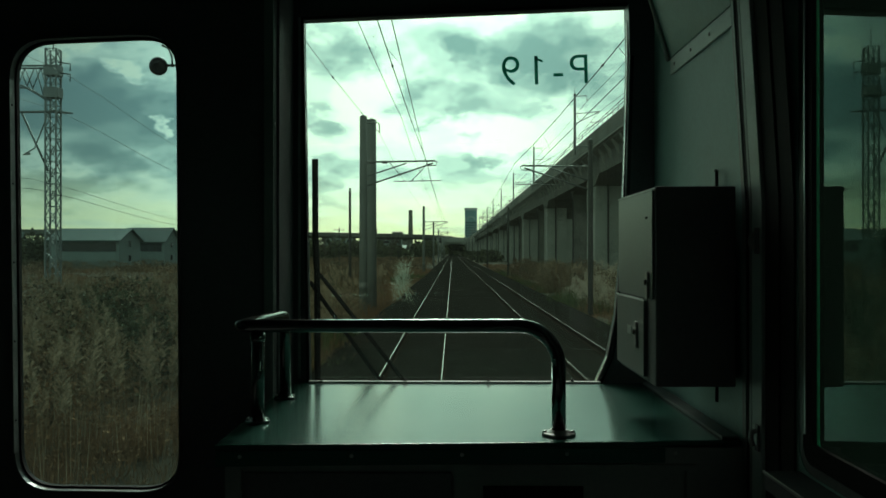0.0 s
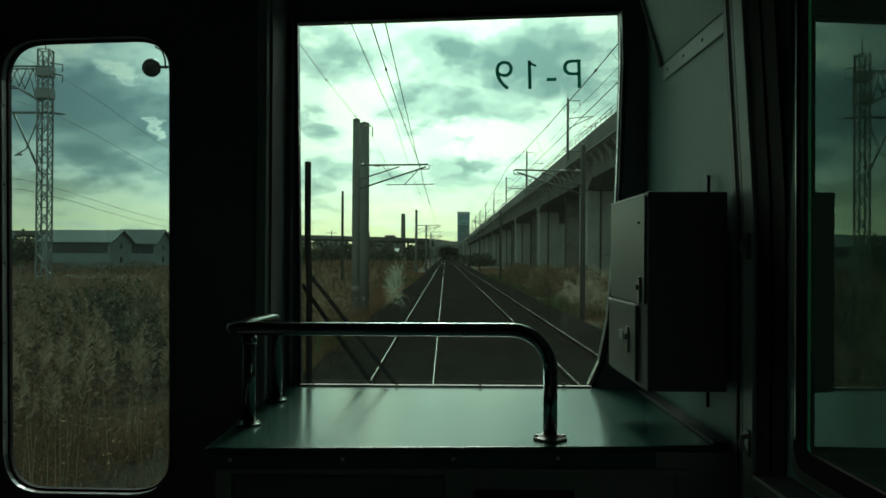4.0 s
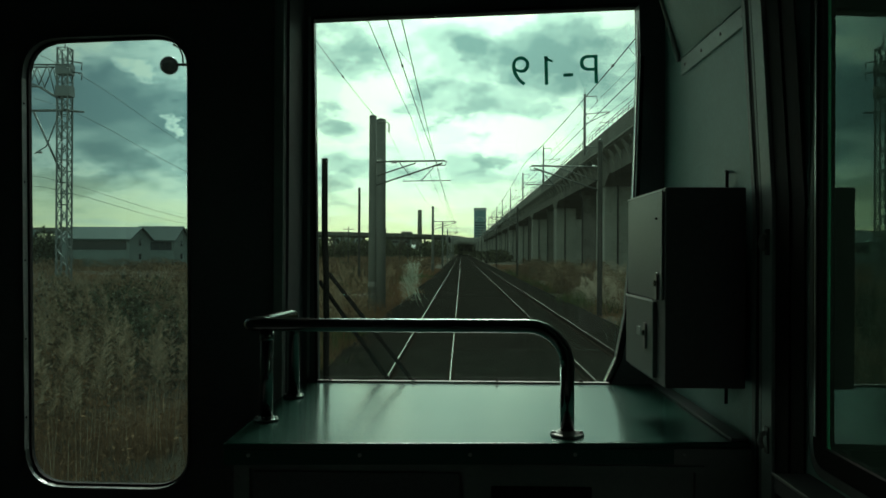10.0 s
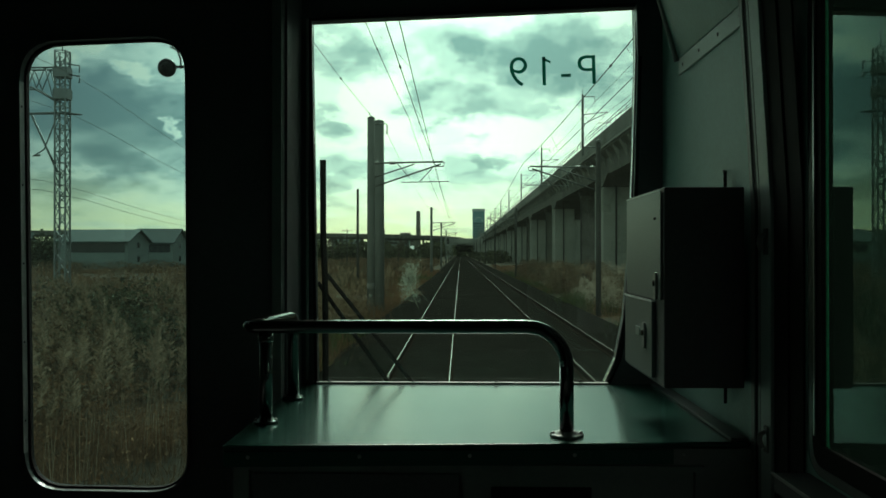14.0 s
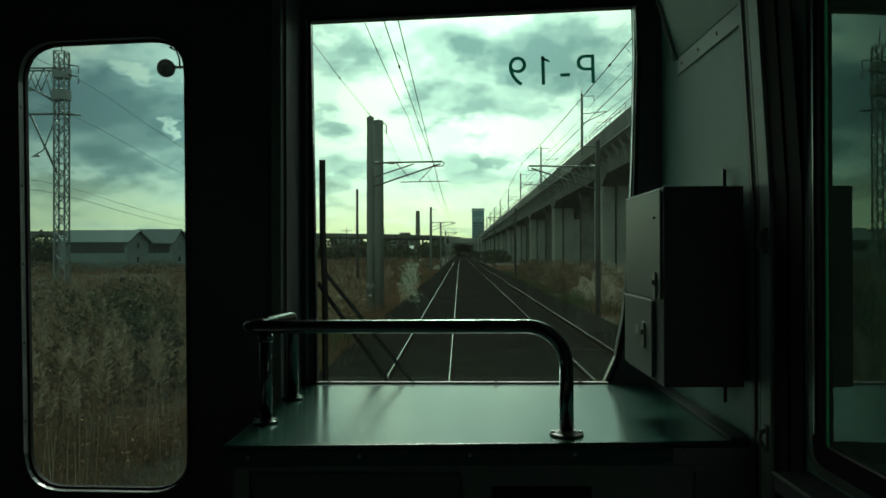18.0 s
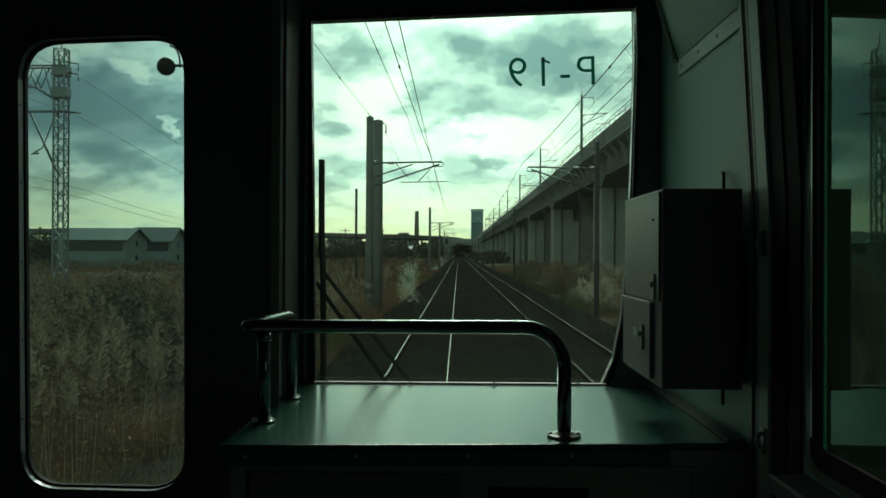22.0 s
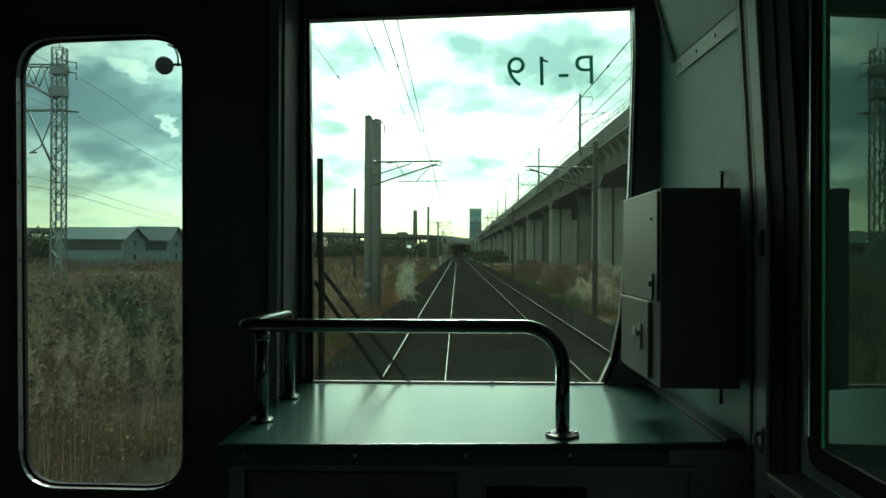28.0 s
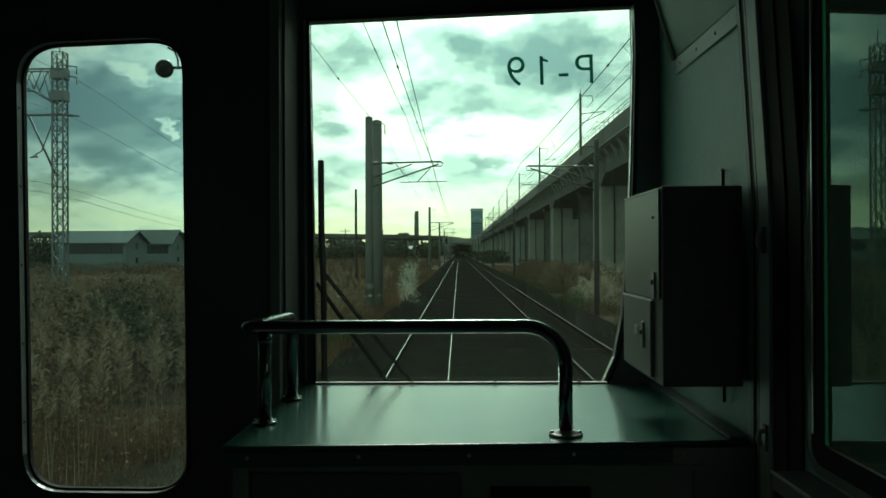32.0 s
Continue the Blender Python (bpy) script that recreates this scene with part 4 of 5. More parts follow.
panel = part("parapet_panel", box(VX0, VX0 + 0.22, 0.015, 10.735, 12.6, VTOP, 0.02), M["concrete_panel"], vi)
for k in range(-6, 50):
    if k:
        ob = new("parapet_panel", panel.data)
        ob.parent, ob.location = vi, (0, 10.75 * k, 0)
bm = bmesh.new()
bx(bm, VX0 - 0.06, VX0 - 0.004, Y0, Y1, 12.56, 12.72)
part("drip_edge", bm, M["concrete"], vi)


def piers():
    """Pairs of broad columns under a haunched crosshead, slimmer darker set-back columns midway, ribs under the deck
    edge.
    """
    y, ym, yq = PIER0, PIER0 + PIERSTEP / 2, PIER0 + 7.0
    src = []
    for x0, x1 in ((VX0 + 0.6, VX0 + 3.6), (VX1 - 3.6, VX1 - 0.6)):
        src.append(part("column", box(x0, x1, y - 1.1, y + 1.1, G - 0.3, 9.0, 0.08), M["concrete"], vi))
        src.append(part("column", box(x0 + 0.5, x1 - 1.0, yq - 0.6, yq + 0.6, G - 0.3, 10.09, 0.06), M["concrete"], vi))
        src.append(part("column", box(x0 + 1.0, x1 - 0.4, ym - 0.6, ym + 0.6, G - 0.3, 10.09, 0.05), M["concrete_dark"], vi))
    src.append(part("crosshead", prism(bmesh.new(), [(y - 4.2, 10.09), (y - 1.4, 9.05), (y + 1.4, 9.05), (y + 4.2, 10.09)], VX0 + 0.5, VX1 - 0.5, "yz"), M["concrete_dark"], vi, "dark haunched crosshead"))
    src.append(part("crosshead", prism(bmesh.new(), [(ym - 2.2, 10.09), (ym - 0.8, 9.6), (ym + 0.8, 9.6), (ym + 2.2, 10.09)], VX0 + 1.5, VX1 - 1.5, "yz"), M["concrete_dark"], vi, "dark haunched crosshead"))
    for yy, xx in ((y - 1.25, VX0 + 1.9), (yq - 0.75, VX0 + 1.5), (ym - 0.75, VX0 + 1.5)):
        bm = bmesh.new()
        tube(bm, [(xx, yy, G), (xx, yy, 8.8), (xx - 0.5, yy, 10.6)], 0.09, 6)
        src.append(part("downpipe", bm, M["pole_dark"], vi, "dark drain pipe"))
    for k in range(-11, 29):
        if k:
            for o in src:
                ob = new(o.name.split(".")[0], o.data)
                ob.parent, ob.location = vi, (0, PIERSTEP * k, 0)
    first = None
    for k in range(80):
        if first is None:
            first = part("rib", prism(bmesh.new(), [(VX0 + 0.752, 10.9), (VX0 + 0.752, 11.74), (VX0 + 0.14, 12.33), (VX0 + 0.14, 12.12), (VX0 + 0.5, 11.5)], 25.0, 25.45, "xz"), M["concrete_panel"], vi)
        else:
            ob = new("rib", first.data)
            ob.parent, ob.location = vi, (0, 3.6 * k, 0)


piers()
# thin railing and cables on the parapet
bm = bmesh.new()
for y in np.arange(20, 420, 2.5):
    tube(bm, [(VX0 + 0.11, y, VTOP), (VX0 + 0.11, y, VTOP + 0.75)], 0.03, 4)
for z in (0.45, 0.75):
    tube(bm, [(VX0 + 0.11, -60, VTOP + z), (VX0 + 0.11, 900, VTOP + z)], 0.03, 4)
part("railing", bm, M["steel"], vi, "thin steel railing")


def viaduct_mast(y):
    t = thing("viaduct_mast", (VX0 + 0.5, y, VTOP - 1.6), "slim steel catenary mast on the viaduct", "mast", "masts on the viaduct")
    x = VX0 + 0.5
    bm = bmesh.new()
    tube(bm, [(x, y, 12.5), (x, y, 21.0)], 0.17, 8, 0.14)
    part("pole", bm, M["steel"], t)
    bm = bmesh.new()
    tube(bm, [(x, y, 20.7), (x + 1.4, y, 20.75), (x + 1.45, y, 20.1)], 0.05, 6)
    part("top_arm", bm, M["steel"], t)
    bm = bmesh.new()
    tube(bm, [(x, y, 18.6), (x + 3.0, y, 18.9)], 0.05, 6)
    tube(bm, [(x, y, 17.4), (x + 2.9, y, 18.85)], 0.05, 6)
    tube(bm, [(x + 1.8, y, 17.6), (x + 3.4, y, 17.65)], 0.04, 6)
    part("bracket", bm, M["steel"], t)
    bm = bmesh.new()
    tube(bm, [(x, y, 21.0), (x, y, 21.7)], 0.03, 5)
    part("rod", bm, M["steel"], t)
    return t


vm = viaduct_mast(101.0)
for k in (-6, -5, -4, -3, -2, -1, 1, 2, 3, 4, 5, 6, 7, 8, 9, 10, 11, 12):
    copy_thing(vm, pose(VX0 + 0.5, 101.0 + 50.8 * k, VTOP - 1.6))
wire("viaduct_wire", [(VX0 + 1.9, y, 20.1 - 0.35 * math.sin(math.pi * ((y - 101.0) / 50.8 % 1))) for y in np.arange(-200, 710, 6.35)], 0.02, "dark cable strung along the viaduct masts")
wire("viaduct_wire", [(VX0 + 3.4, y, 18.9 - 0.7 * math.sin(math.pi * ((y - 101.0) / 50.8 % 1))) for y in np.arange(-200, 710, 6.35)], 0.02, "dark catenary cable above the viaduct")

# ================= second viaduct joining from the left, and its portals over the track =================
bv = thing("branch_viaduct", (-40, 360, G), "curving grey concrete viaduct on slim columns far ahead", "viaduct", kind="structure")
BP = [(-330, 250), (-220, 275), (-130, 303), (-80, 326), (-50, 345), (-28, 368), (-14, 392), (-6, 420), (-2, 455), (0, 500), (1, 620), (1, 760)]


def ribbon(pts, prof):
    """A profile swept along a plan line."""
    bm = bmesh.new()
    rings = []
    for i, p in enumerate(pts):
        d = (Vector(pts[min(i + 1, len(pts) - 1)]) - Vector(pts[max(i - 1, 0)])).normalized()
        nrm = Vector((d.y, -d.x))
        rings.append([bm.verts.new((p[0] + nrm.x * u, p[1] + nrm.y * u, z)) for u, z in prof])
    n = len(prof)
    for a, b in zip(rings, rings[1:]):
        for k in range(n):
            bm.faces.new((a[k], a[(k + 1) % n], b[(k + 1) % n], b[k]))
    bm.faces.new(rings[0])
    bm.faces.new(rings[-1][::-1])
    return bm


part("deck", ribbon(BP, [(-3.8, 7.9), (-4.6, 8.5), (-4.6, 10.0), (-4.35, 10.0), (-4.35, 8.9), (4.35, 8.9), (4.35, 10.0), (4.6, 10.0), (4.6, 8.5), (3.8, 7.9)]), M["concrete_dark"], bv, "concrete deck with parapets")
for a, b in zip(BP[:8], BP[1:8]):
    A, B = Vector(a), Vector(b)
    n = max(1, int((B - A).length / 12))
    for k in range(n):
        c = A + (B - A) * k / n
        d = (B - A).normalized()
        nn = Vector((d.y, -d.x))
        for s in (-3.2, 3.2):
            q = c + nn * s
            part("column", box(q.x - 0.5, q.x + 0.5, q.y - 0.5, q.y + 0.5, G - 0.2, 8.6), M["concrete_dark"], bv)
for i, y in enumerate((398, 420, 442, 464, 486, 508, 530)):
    pt = thing("portal_frame", (1.3, y, G), "massive concrete portal frame spanning both tracks", "portal", "portal frames over the track", "structure")
    part("beam", box(-7.5, 10.5, y - 1.1, y + 1.1, 6.9, 8.9, 0.06), M["concrete"], pt)
    for x in (-7.0, 8.6):
        part("column", box(x, x + 1.5, y - 0.9, y + 0.9, G - 0.2, 6.9, 0.05), M["concrete"], pt)

# line-side colour light signal
sg = thing("railway_signal", (-3.7, 228, G), "black-backed railway signal on a grey post", "signal")
bm = bmesh.new()
tube(bm, [(-3.7, 228, G), (-3.7, 228, 7.6)], 0.10, 10)
part("post", bm, M["steel"], sg)
bm = bmesh.new()
prism(bm, rounded([(-3.55, 4.6), (-2.95, 4.6), (-2.95, 6.1), (-3.55, 6.1)], 0.29), 227.9, 228.0, "xz")
part("backboard", bm, M["gloss_black"], sg)
for z in (4.95, 5.35, 5.75):
    bm = bmesh.new()
    lathe(bm, (-3.25, 227.9, z), [(0.12, 0), (0.12, -0.2), (0.10, -0.2), (0.10, -0.02)], 12, "y")
    part("hood", bm, M["gloss_black"], sg)

# ================= town, towers and masts to the left =================


def house(x, y, w, d, eave, ridge, label, turn=0.0, wall="house_wall", roof="roof", wins=3, veranda=False):
    t = thing("house", (0, 0, G), label, "house", "houses beyond the grass")
    part("wall", box(-w / 2, w / 2, -d / 2, d / 2, G - 0.2, eave), M[wall], t)
    bm = bmesh.new()
    prism(bm, [(-d / 2, eave), (d / 2, eave), (0, ridge - 0.15)], -w / 2 + 0.02, w / 2 - 0.02, "yz")
    part("gable", bm, M[wall], t)
    bm = bmesh.new()
    prism(bm, [(-d / 2 - 0.6, eave - 0.3), (0, ridge - 0.14), (d / 2 + 0.6, eave - 0.3), (d / 2 + 0.6, eave - 0.12), (0, ridge + 0.08), (-d / 2 - 0.6, eave - 0.12)], -w / 2 - 0.5, w / 2 + 0.5, "yz")
    part("roof", bm, M[roof], t, "blue-grey pitched roof")
    for k in range(0 if veranda else wins):
        wx = -w / 2 + w * (k + 0.5) / wins
        for z0 in (0.4, 3.0):
            if z0 + 1.2 > eave:
                continue
            wn = part("window", box(wx - 0.75, wx + 0.75, -d / 2 - 0.03, -d / 2 - 0.002, z0, z0 + 1.15), M["window_dark"], t)
            part("frame", plate([(wx - 0.82, z0 - 0.07), (wx + 0.82, z0 - 0.07), (wx + 0.82, z0 + 1.22), (wx - 0.82, z0 + 1.22)], [[(wx - 0.72, z0 + 0.03), (wx + 0.72, z0 + 0.03), (wx + 0.72, z0 + 1.12), (wx - 0.72, z0 + 1.12)]], -d / 2 - 0.06, -d / 2 - 0.032, "xz"), M["aluminium"], wn)
    if veranda:
        # dark strip puts the shade under the eave onto the front wall
        part("veranda_glazing", box(-w / 2 + 1.6, w / 2 - 0.5, -d / 2 - 0.06, -d / 2 - 0.002, eave - 2.0, eave - 0.45), M["window_dark"], t, "dark strip painting the shade under the eave")
        for k in range(6):
            px = -w / 2 + 1.6 + (w - 2.1) * k / 5
            part("veranda_post", box(px - 0.05, px + 0.05, -d / 2 - 0.12, -d / 2 - 0.065, eave - 2.0, eave - 0.45), M["pole_dark"], t)
    for z0 in (0.6, 3.1):
        part("window", box(w / 2 + 0.002, w / 2 + 0.03, -0.6, 0.5, z0, z0 + 1.0), M["window_dark"], t)
    t.matrix_basis = pose(x, y, G, 0, 0, turn)
    return t


house(-63.1, 150, 12, 10, 4.3, 6.3, "dark-roofed house with a wide roof and a shaded veranda", 0, wins=2, veranda=True)
house(-59.0, 166, 8, 8.5, 4.3, 6.9, "dark-roofed house close behind another house", 0, wins=2, veranda=True)
house(-50.5, 182, 8, 9, 3.6, 6.0, "low pale house with a dark roof", 10, wins=2)
house(-92, 170, 10, 8, 3.3, 6.2, "pale house with a dark gabled roof", 15, wins=2)
house(-112, 190, 12, 9, 4.0, 7.0, "pale two-storey house among trees", -5)
house(-45, 205, 10, 8, 3.4, 6.3, "small pale house behind the others", 10, wins=2)


def lattice(bm, x, y, z0, z1, w, panel, r=0.05, w1=None):
    """Four legs braced with crossing bars."""
    w1 = w if w1 is None else w1
    n = max(1, int((z1 - z0) / panel))
    def at(i, sx, sy):
        t = i / n
        ww = (w + (w1 - w) * t) / 2
        return (x + sx * ww, y + sy * ww, z0 + (z1 - z0) * t)
    for sx, sy in ((-1, -1), (1, -1), (1, 1), (-1, 1)):
        tube(bm, [at(0, sx, sy), at(n, sx, sy)], r, 4, smooth=False)
    for i in range(n):
        for a, b in (((-1, -1), (1, -1)), ((1, -1), (1, 1)), ((1, 1), (-1, 1)), ((-1, 1), (-1, -1))):
            p, q = (a, b) if i % 2 else (b, a)
            tube(bm, [at(i, *p), at(i + 1, *q)], r * 0.6, 4, smooth=False)
            tube(bm, [at(i + 1, *a), at(i + 1, *b)], r * 0.5, 4, smooth=False)
    return bm


lt = thing("lattice_gantry", (-34.45, 73, G), "grey steel lattice tower carrying a trussed yard gantry", "gantry")
TX = -34.45
part("tower", lattice(bmesh.new(), TX, 73, G, 19.7, 0.92, 0.95, 0.085), M["steel"], lt)
part("drop_post", lattice(bmesh.new(), TX - 10.2, 73, 8.6, 18.1, 0.6, 0.95, 0.07, 0.9), M["steel"], lt, "hanging lattice post")
for z in (15.5, 17.4):
    part("gusset_plate", box(TX - 0.62, TX + 0.62, 72.45, 73.55, z, z + 0.9, 0.03), M["steel"], lt)
bm = bmesh.new()
for y in (72.5, 73.5):
    tube(bm, [(TX - 10.7, y, 18.2), (TX + 0.5, y, 18.2)], 0.09, 4)
    tube(bm, [(TX - 10.7, y, 16.5), (TX - 2.4, y, 16.5), (TX - 0.4, y, 15.3)], 0.09, 4)
    for k in range(7):
        xa = TX - 0.6 - k * 1.4
        tube(bm, [(xa, y, 16.4 if k else 15.6), (xa - 0.7, y, 18.2)], 0.05, 4)
        tube(bm, [(xa - 0.7, y, 18.2), (xa - 1.4, y, 16.5)], 0.05, 4)
part("truss_beam", bm, M["steel"], lt)
bm = bmesh.new()
tube(bm, [(TX, 73, 14.35), (TX + 1.7, 73, 14.2)], 0.16, 6, 0.06)
tube(bm, [(TX, 73, 14.35), (TX - 3.2, 73, 14.3)], 0.12, 6, 0.10)
part("arm", bm, M["steel"], lt)
for z in (18.6, 17.7):
    bm = bmesh.new()
    tube(bm, [(TX + 0.4, 73, z), (TX + 1.5, 73, z - 0.15), (TX + 1.45, 73, z - 0.75)], 0.06, 5)
    part("arm", bm, M["steel"], lt)
bm = bmesh.new()
tube(bm, [(TX - 0.4, 73, 9.2), (TX - 2.7, 73, 14.2)], 0.10, 5)
tube(bm, [(TX - 0.5, 73, 14.0), (TX - 1.6, 73, 11.2), (TX - 2.6, 73, 10.6)], 0.06, 5)
part("brace", bm, M["steel"], lt)
for px_ in (TX - 2.2, TX - 8.8):
    bm = bmesh.new()
    lathe(bm, (px_, 73, 10.7), [(0.04, -0.3)] + [(0.13 if i % 2 else 0.06, -0.25 + 0.08 * i) for i in range(7)] + [(0.04, 0.3)], 8, "x")
    part("insulator", bm, M["insulator"], lt)
bm = bmesh.new()
tube(bm, [(TX, 73, 19.7), (TX, 73, 21.2)], 0.05, 5)
part("rod", bm, M["steel"], lt)
for dz, dx0 in ((17.3, -32.6), (14.0, -32.8), (8.4, -35.0), (7.6, -35.0)):
    wire("yard_wire", [(dx0 - 0.09 * (y - 73), y, dz - 1.6 * math.sin(math.pi * ((y - 73) / 110 % 1))) for y in np.arange(-90, 300, 10)], 0.02, "thin dark wire over the grass field")

def parked_car(x, y, paint, label, turn=0.0):
    """A small car: body shell with glasshouse, wheels and lights."""
    t = thing("car", (0, 0, G), label, "car", "cars in the car park")
    bm = bmesh.new()
    prism(bm, rounded([(-2.1, 0.25), (2.1, 0.25), (2.1, 0.8), (1.2, 0.92), (-1.9, 0.95)], 0.12, 3), -0.82, 0.82, "xz")
    bmesh.ops.translate(bm, vec=(0, 0, G), verts=bm.verts[:])
    part("body", bm, M[paint], t)
    bm = bmesh.new()
    prism(bm, rounded([(-1.8, 0.93), (1.15, 0.92), (0.5, 1.48), (-1.4, 1.5)], 0.1, 3), -0.72, 0.72, "xz")
    bmesh.ops.translate(bm, vec=(0, 0, G), verts=bm.verts[:])
    part("glasshouse", bm, M["window_dark"], t)
    part("car_roof", box(-1.35, 0.45, -0.70, 0.70, G + 1.47, G + 1.53, 0.02), M[paint], t)
    for wx in (-1.3, 1.3):
        for wy in (-0.8, 0.8):
            bm = bmesh.new()
            lathe(bm, (wx, wy, G + 0.31), [(0.31, -0.09), (0.31, 0.09)], 14, "y")
            part("wheel", bm, M["rubber"], t)
    for wy in (-0.6, 0.6):
        part("headlight", box(2.08, 2.13, wy - 0.15, wy + 0.15, G + 0.55, G + 0.7), M["insulator"], t)
    t.matrix_basis = pose(x, y, G, 0, 0, turn)
    return t


for i in range(7):
    parked_car(-34 - 5.2 * (i % 4), 498 + 9 * (i // 4), ("house_wall", "concrete", "window_dark", "aluminium")[i % 4], ("white small car in the car park", "grey small car in the car park", "dark small car in the car park", "silver small car in the car park")[i % 4], 80 + 5 * i)

# three-storey flats and a low works building with a white stack further on
ap = thing("apartment_building", (-36, 436, G), "pale three-storey flats with recessed balconies", "building")
part("wall", box(-46, -26, 432, 442, G, 8.6), M["house_wall"], ap)
bm = bmesh.new()
prism(bm, [(431, 8.6), (437, 11.0), (443, 8.6), (443, 8.8), (437, 11.25), (431, 8.8)], -46.6, -25.4, "yz")
part("roof", bm, M["roof"], ap, "dark pitched roof")
for r in range(3):
    for c in range(4):
        x0 = -45 + c * 4.8
        wn = part("window", box(x0, x0 + 3.2, 431.9, 431.995, 0.3 + r * 2.8, 2.2 + r * 2.8), M["window_dark"], ap)
        part("frame", plate([(x0 - 0.1, 0.2 + r * 2.8), (x0 + 3.3, 0.2 + r * 2.8), (x0 + 3.3, 2.3 + r * 2.8), (x0 - 0.1, 2.3 + r * 2.8)], [[(x0, 0.3 + r * 2.8), (x0 + 3.2, 0.3 + r * 2.8), (x0 + 3.2, 2.2 + r * 2.8), (x0, 2.2 + r * 2.8)]], 431.84, 431.89, "xz"), M["aluminium"], wn)
        part("balcony", box(x0 - 0.2, x0 + 3.4, 430.9, 431.8, 0.0 + r * 2.8, 1.0 + r * 2.8, 0.02), M["house_wall"], ap)
wk = thing("works_building", (-42, 545, G), "low pale works hall with a tall white stack", "building")
part("wall", box(-52, -30, 540, 552, G, 4.2), M["house_wall"], wk)
bm = bmesh.new()
prism(bm, [(539, 4.2), (546, 6.4), (553, 4.2), (553, 4.4), (546, 6.7), (539, 4.4)], -52.6, -29.4, "yz")
part("roof", bm, M["roof"], wk)
bm = bmesh.new()
tube(bm, [(-50, 556, G), (-50, 556, 17)], 0.7, 12)
part("stack", bm, M["house_wall"], wk, "white round stack")
for k in range(6):
    part("window", box(-51 + k * 3.5, -48.6 + k * 3.5, 539.9, 539.995, 0.6, 2.4), M["window_dark"], wk)

# signal lamp tower and storage tank passed earlier in the yard
lm = thing("light_tower", (-12.5, -255, G), "tall grey lattice lamp tower with a crossarm", "tower")
part("tower", lattice(bmesh.new(), -12.5, -255, G, 15.5, 1.3, 1.3, 0.06, 0.5), M["steel"], lm)
bm = bmesh.new()
tube(bm, [(-15.3, -255, 15.6), (-9.7, -255, 15.6)], 0.09, 6)
part("crossarm", bm, M["steel"], lm)
for k in range(6):
    part("lamp", box(-15.2 + k * 1.02, -14.8 + k * 1.02, -255.2, -254.9, 15.1, 15.5, 0.03), M["insulator"], lm)
tk = thing("storage_tank", (-21, -222, G), "round grey storage tank with a low conical roof", "tank")
bm = bmesh.new()
lathe(bm, (-21, -222, 0), [(4.2, G), (4.2, 4.2), (4.4, 4.25), (4.4, 4.4), (0.5, 5.4), (0.5, 5.8), (0.1, 5.9)], 24)
part("shell", bm, M["shed"], tk)

# chimney, distant poles and yard masts
YM = thing("yard_mast", (-7.0, 58, G), "tall plain concrete pole in the grass", "pole", "poles in the field")
bm = bmesh.new()
tube(bm, [(-7.0, 58, G), (-7.0, 58, 6.6)], 0.10, 10, 0.08)
part("pole", bm, M["pole_dark"], YM)
for x, y in ((-12, 190), (-22, 240)):
    copy_thing(YM, pose(x, y, G))
for x, y, h in ((-20, 150, 6.6), (-32, 230, 7.5), (-28, 300, 8)):
    t = thing("line_pole", (x, y, G), "slim pole with short crossarms near the yard", "pole", "poles with crossarms")
    bm = bmesh.new()
    tube(bm, [(x, y, G), (x, y, h)], 0.10, 8, 0.07)
    part("pole", bm, M["pole_dark"], t)
    for dz in (0.5, 1.3):
        part("crossarm", box(x - 0.9, x + 0.9, y - 0.05, y + 0.05, h - dz - 0.05, h - dz + 0.05), M["steel"], t)
        for sx in (-0.8, 0.8):
            bm = bmesh.new()
            lathe(bm, (x + sx, y, h - dz + 0.05), [(0.05, 0), (0.08, 0.06), (0.04, 0.14)], 8)
            part("insulator", bm, M["insulator"], t)

# high tower block in the far distance, low blocks at the horizon
tb = thing("tower_block", (35.5, 1650, G), "distant blue-grey tower block with a pale arched top", "building")
part("wall", box(24, 47, 1640, 1664, G, 82), M["tower"], tb)
part("crown", box(23.4, 47.6, 1639, 1664.5, 82.05, 87), M["tower_pale"], tb)
bm = bmesh.new()
for k in range(12):
    a0 = math.pi * k / 12
    tube(bm, [(35.5 + 8 * math.cos(a0), 1638.6, 62 + 8 * math.sin(a0)), (35.5 + 8 * math.cos(a0 + math.pi / 12), 1638.6, 62 + 8 * math.sin(a0 + math.pi / 12))], 0.9, 5)
part("arch", bm, M["tower_pale"], tb)
for c in range(5):
    for r in range(10):
        part("window", box(26 + c * 4.0, 28.6 + c * 4.0, 1639.4, 1639.9, 12 + r * 5.0, 14.6 + r * 5.0), M["window_dark"], tb)
for x0, x1, y, h, c in ((-62, -36, 700, 15, "concrete_dark"), (-50, -42, 705, 18, "concrete_dark"), (-120, -95, 800, 16, "house_wall"), (-190, -150, 900, 20, "concrete"), (-260, -225, 760, 17, "house_wall"), (60, 120, 1300, 30, "concrete"), (-30, -14, 900, 18, "concrete_dark")):
    ob = thing("distant_building", ((x0 + x1) / 2, y, G), "grey low block of the distant town", "building", "distant town blocks")
    part("wall", box(x0, x1, y, y + 18, G, h), M[c], ob)
    part("parapet", box(x0 - 0.3, x1 + 0.3, y - 0.3, y + 18.3, h, h + 0.8), M["concrete"], ob)
    n = int((x1 - x0) / 5)
    for k in range(n):
        for r in range(int(h / 5)):
            part("window", box(x0 + 1 + k * 5, x0 + 4 + k * 5, y - 0.3, y - 0.05, 1.5 + r * 5, 3.6 + r * 5), M["window_dark"], ob)
ch = thing("chimney", (-35.5, 660, G), "dark concrete chimney in the far town", "chimney")
bm = bmesh.new()
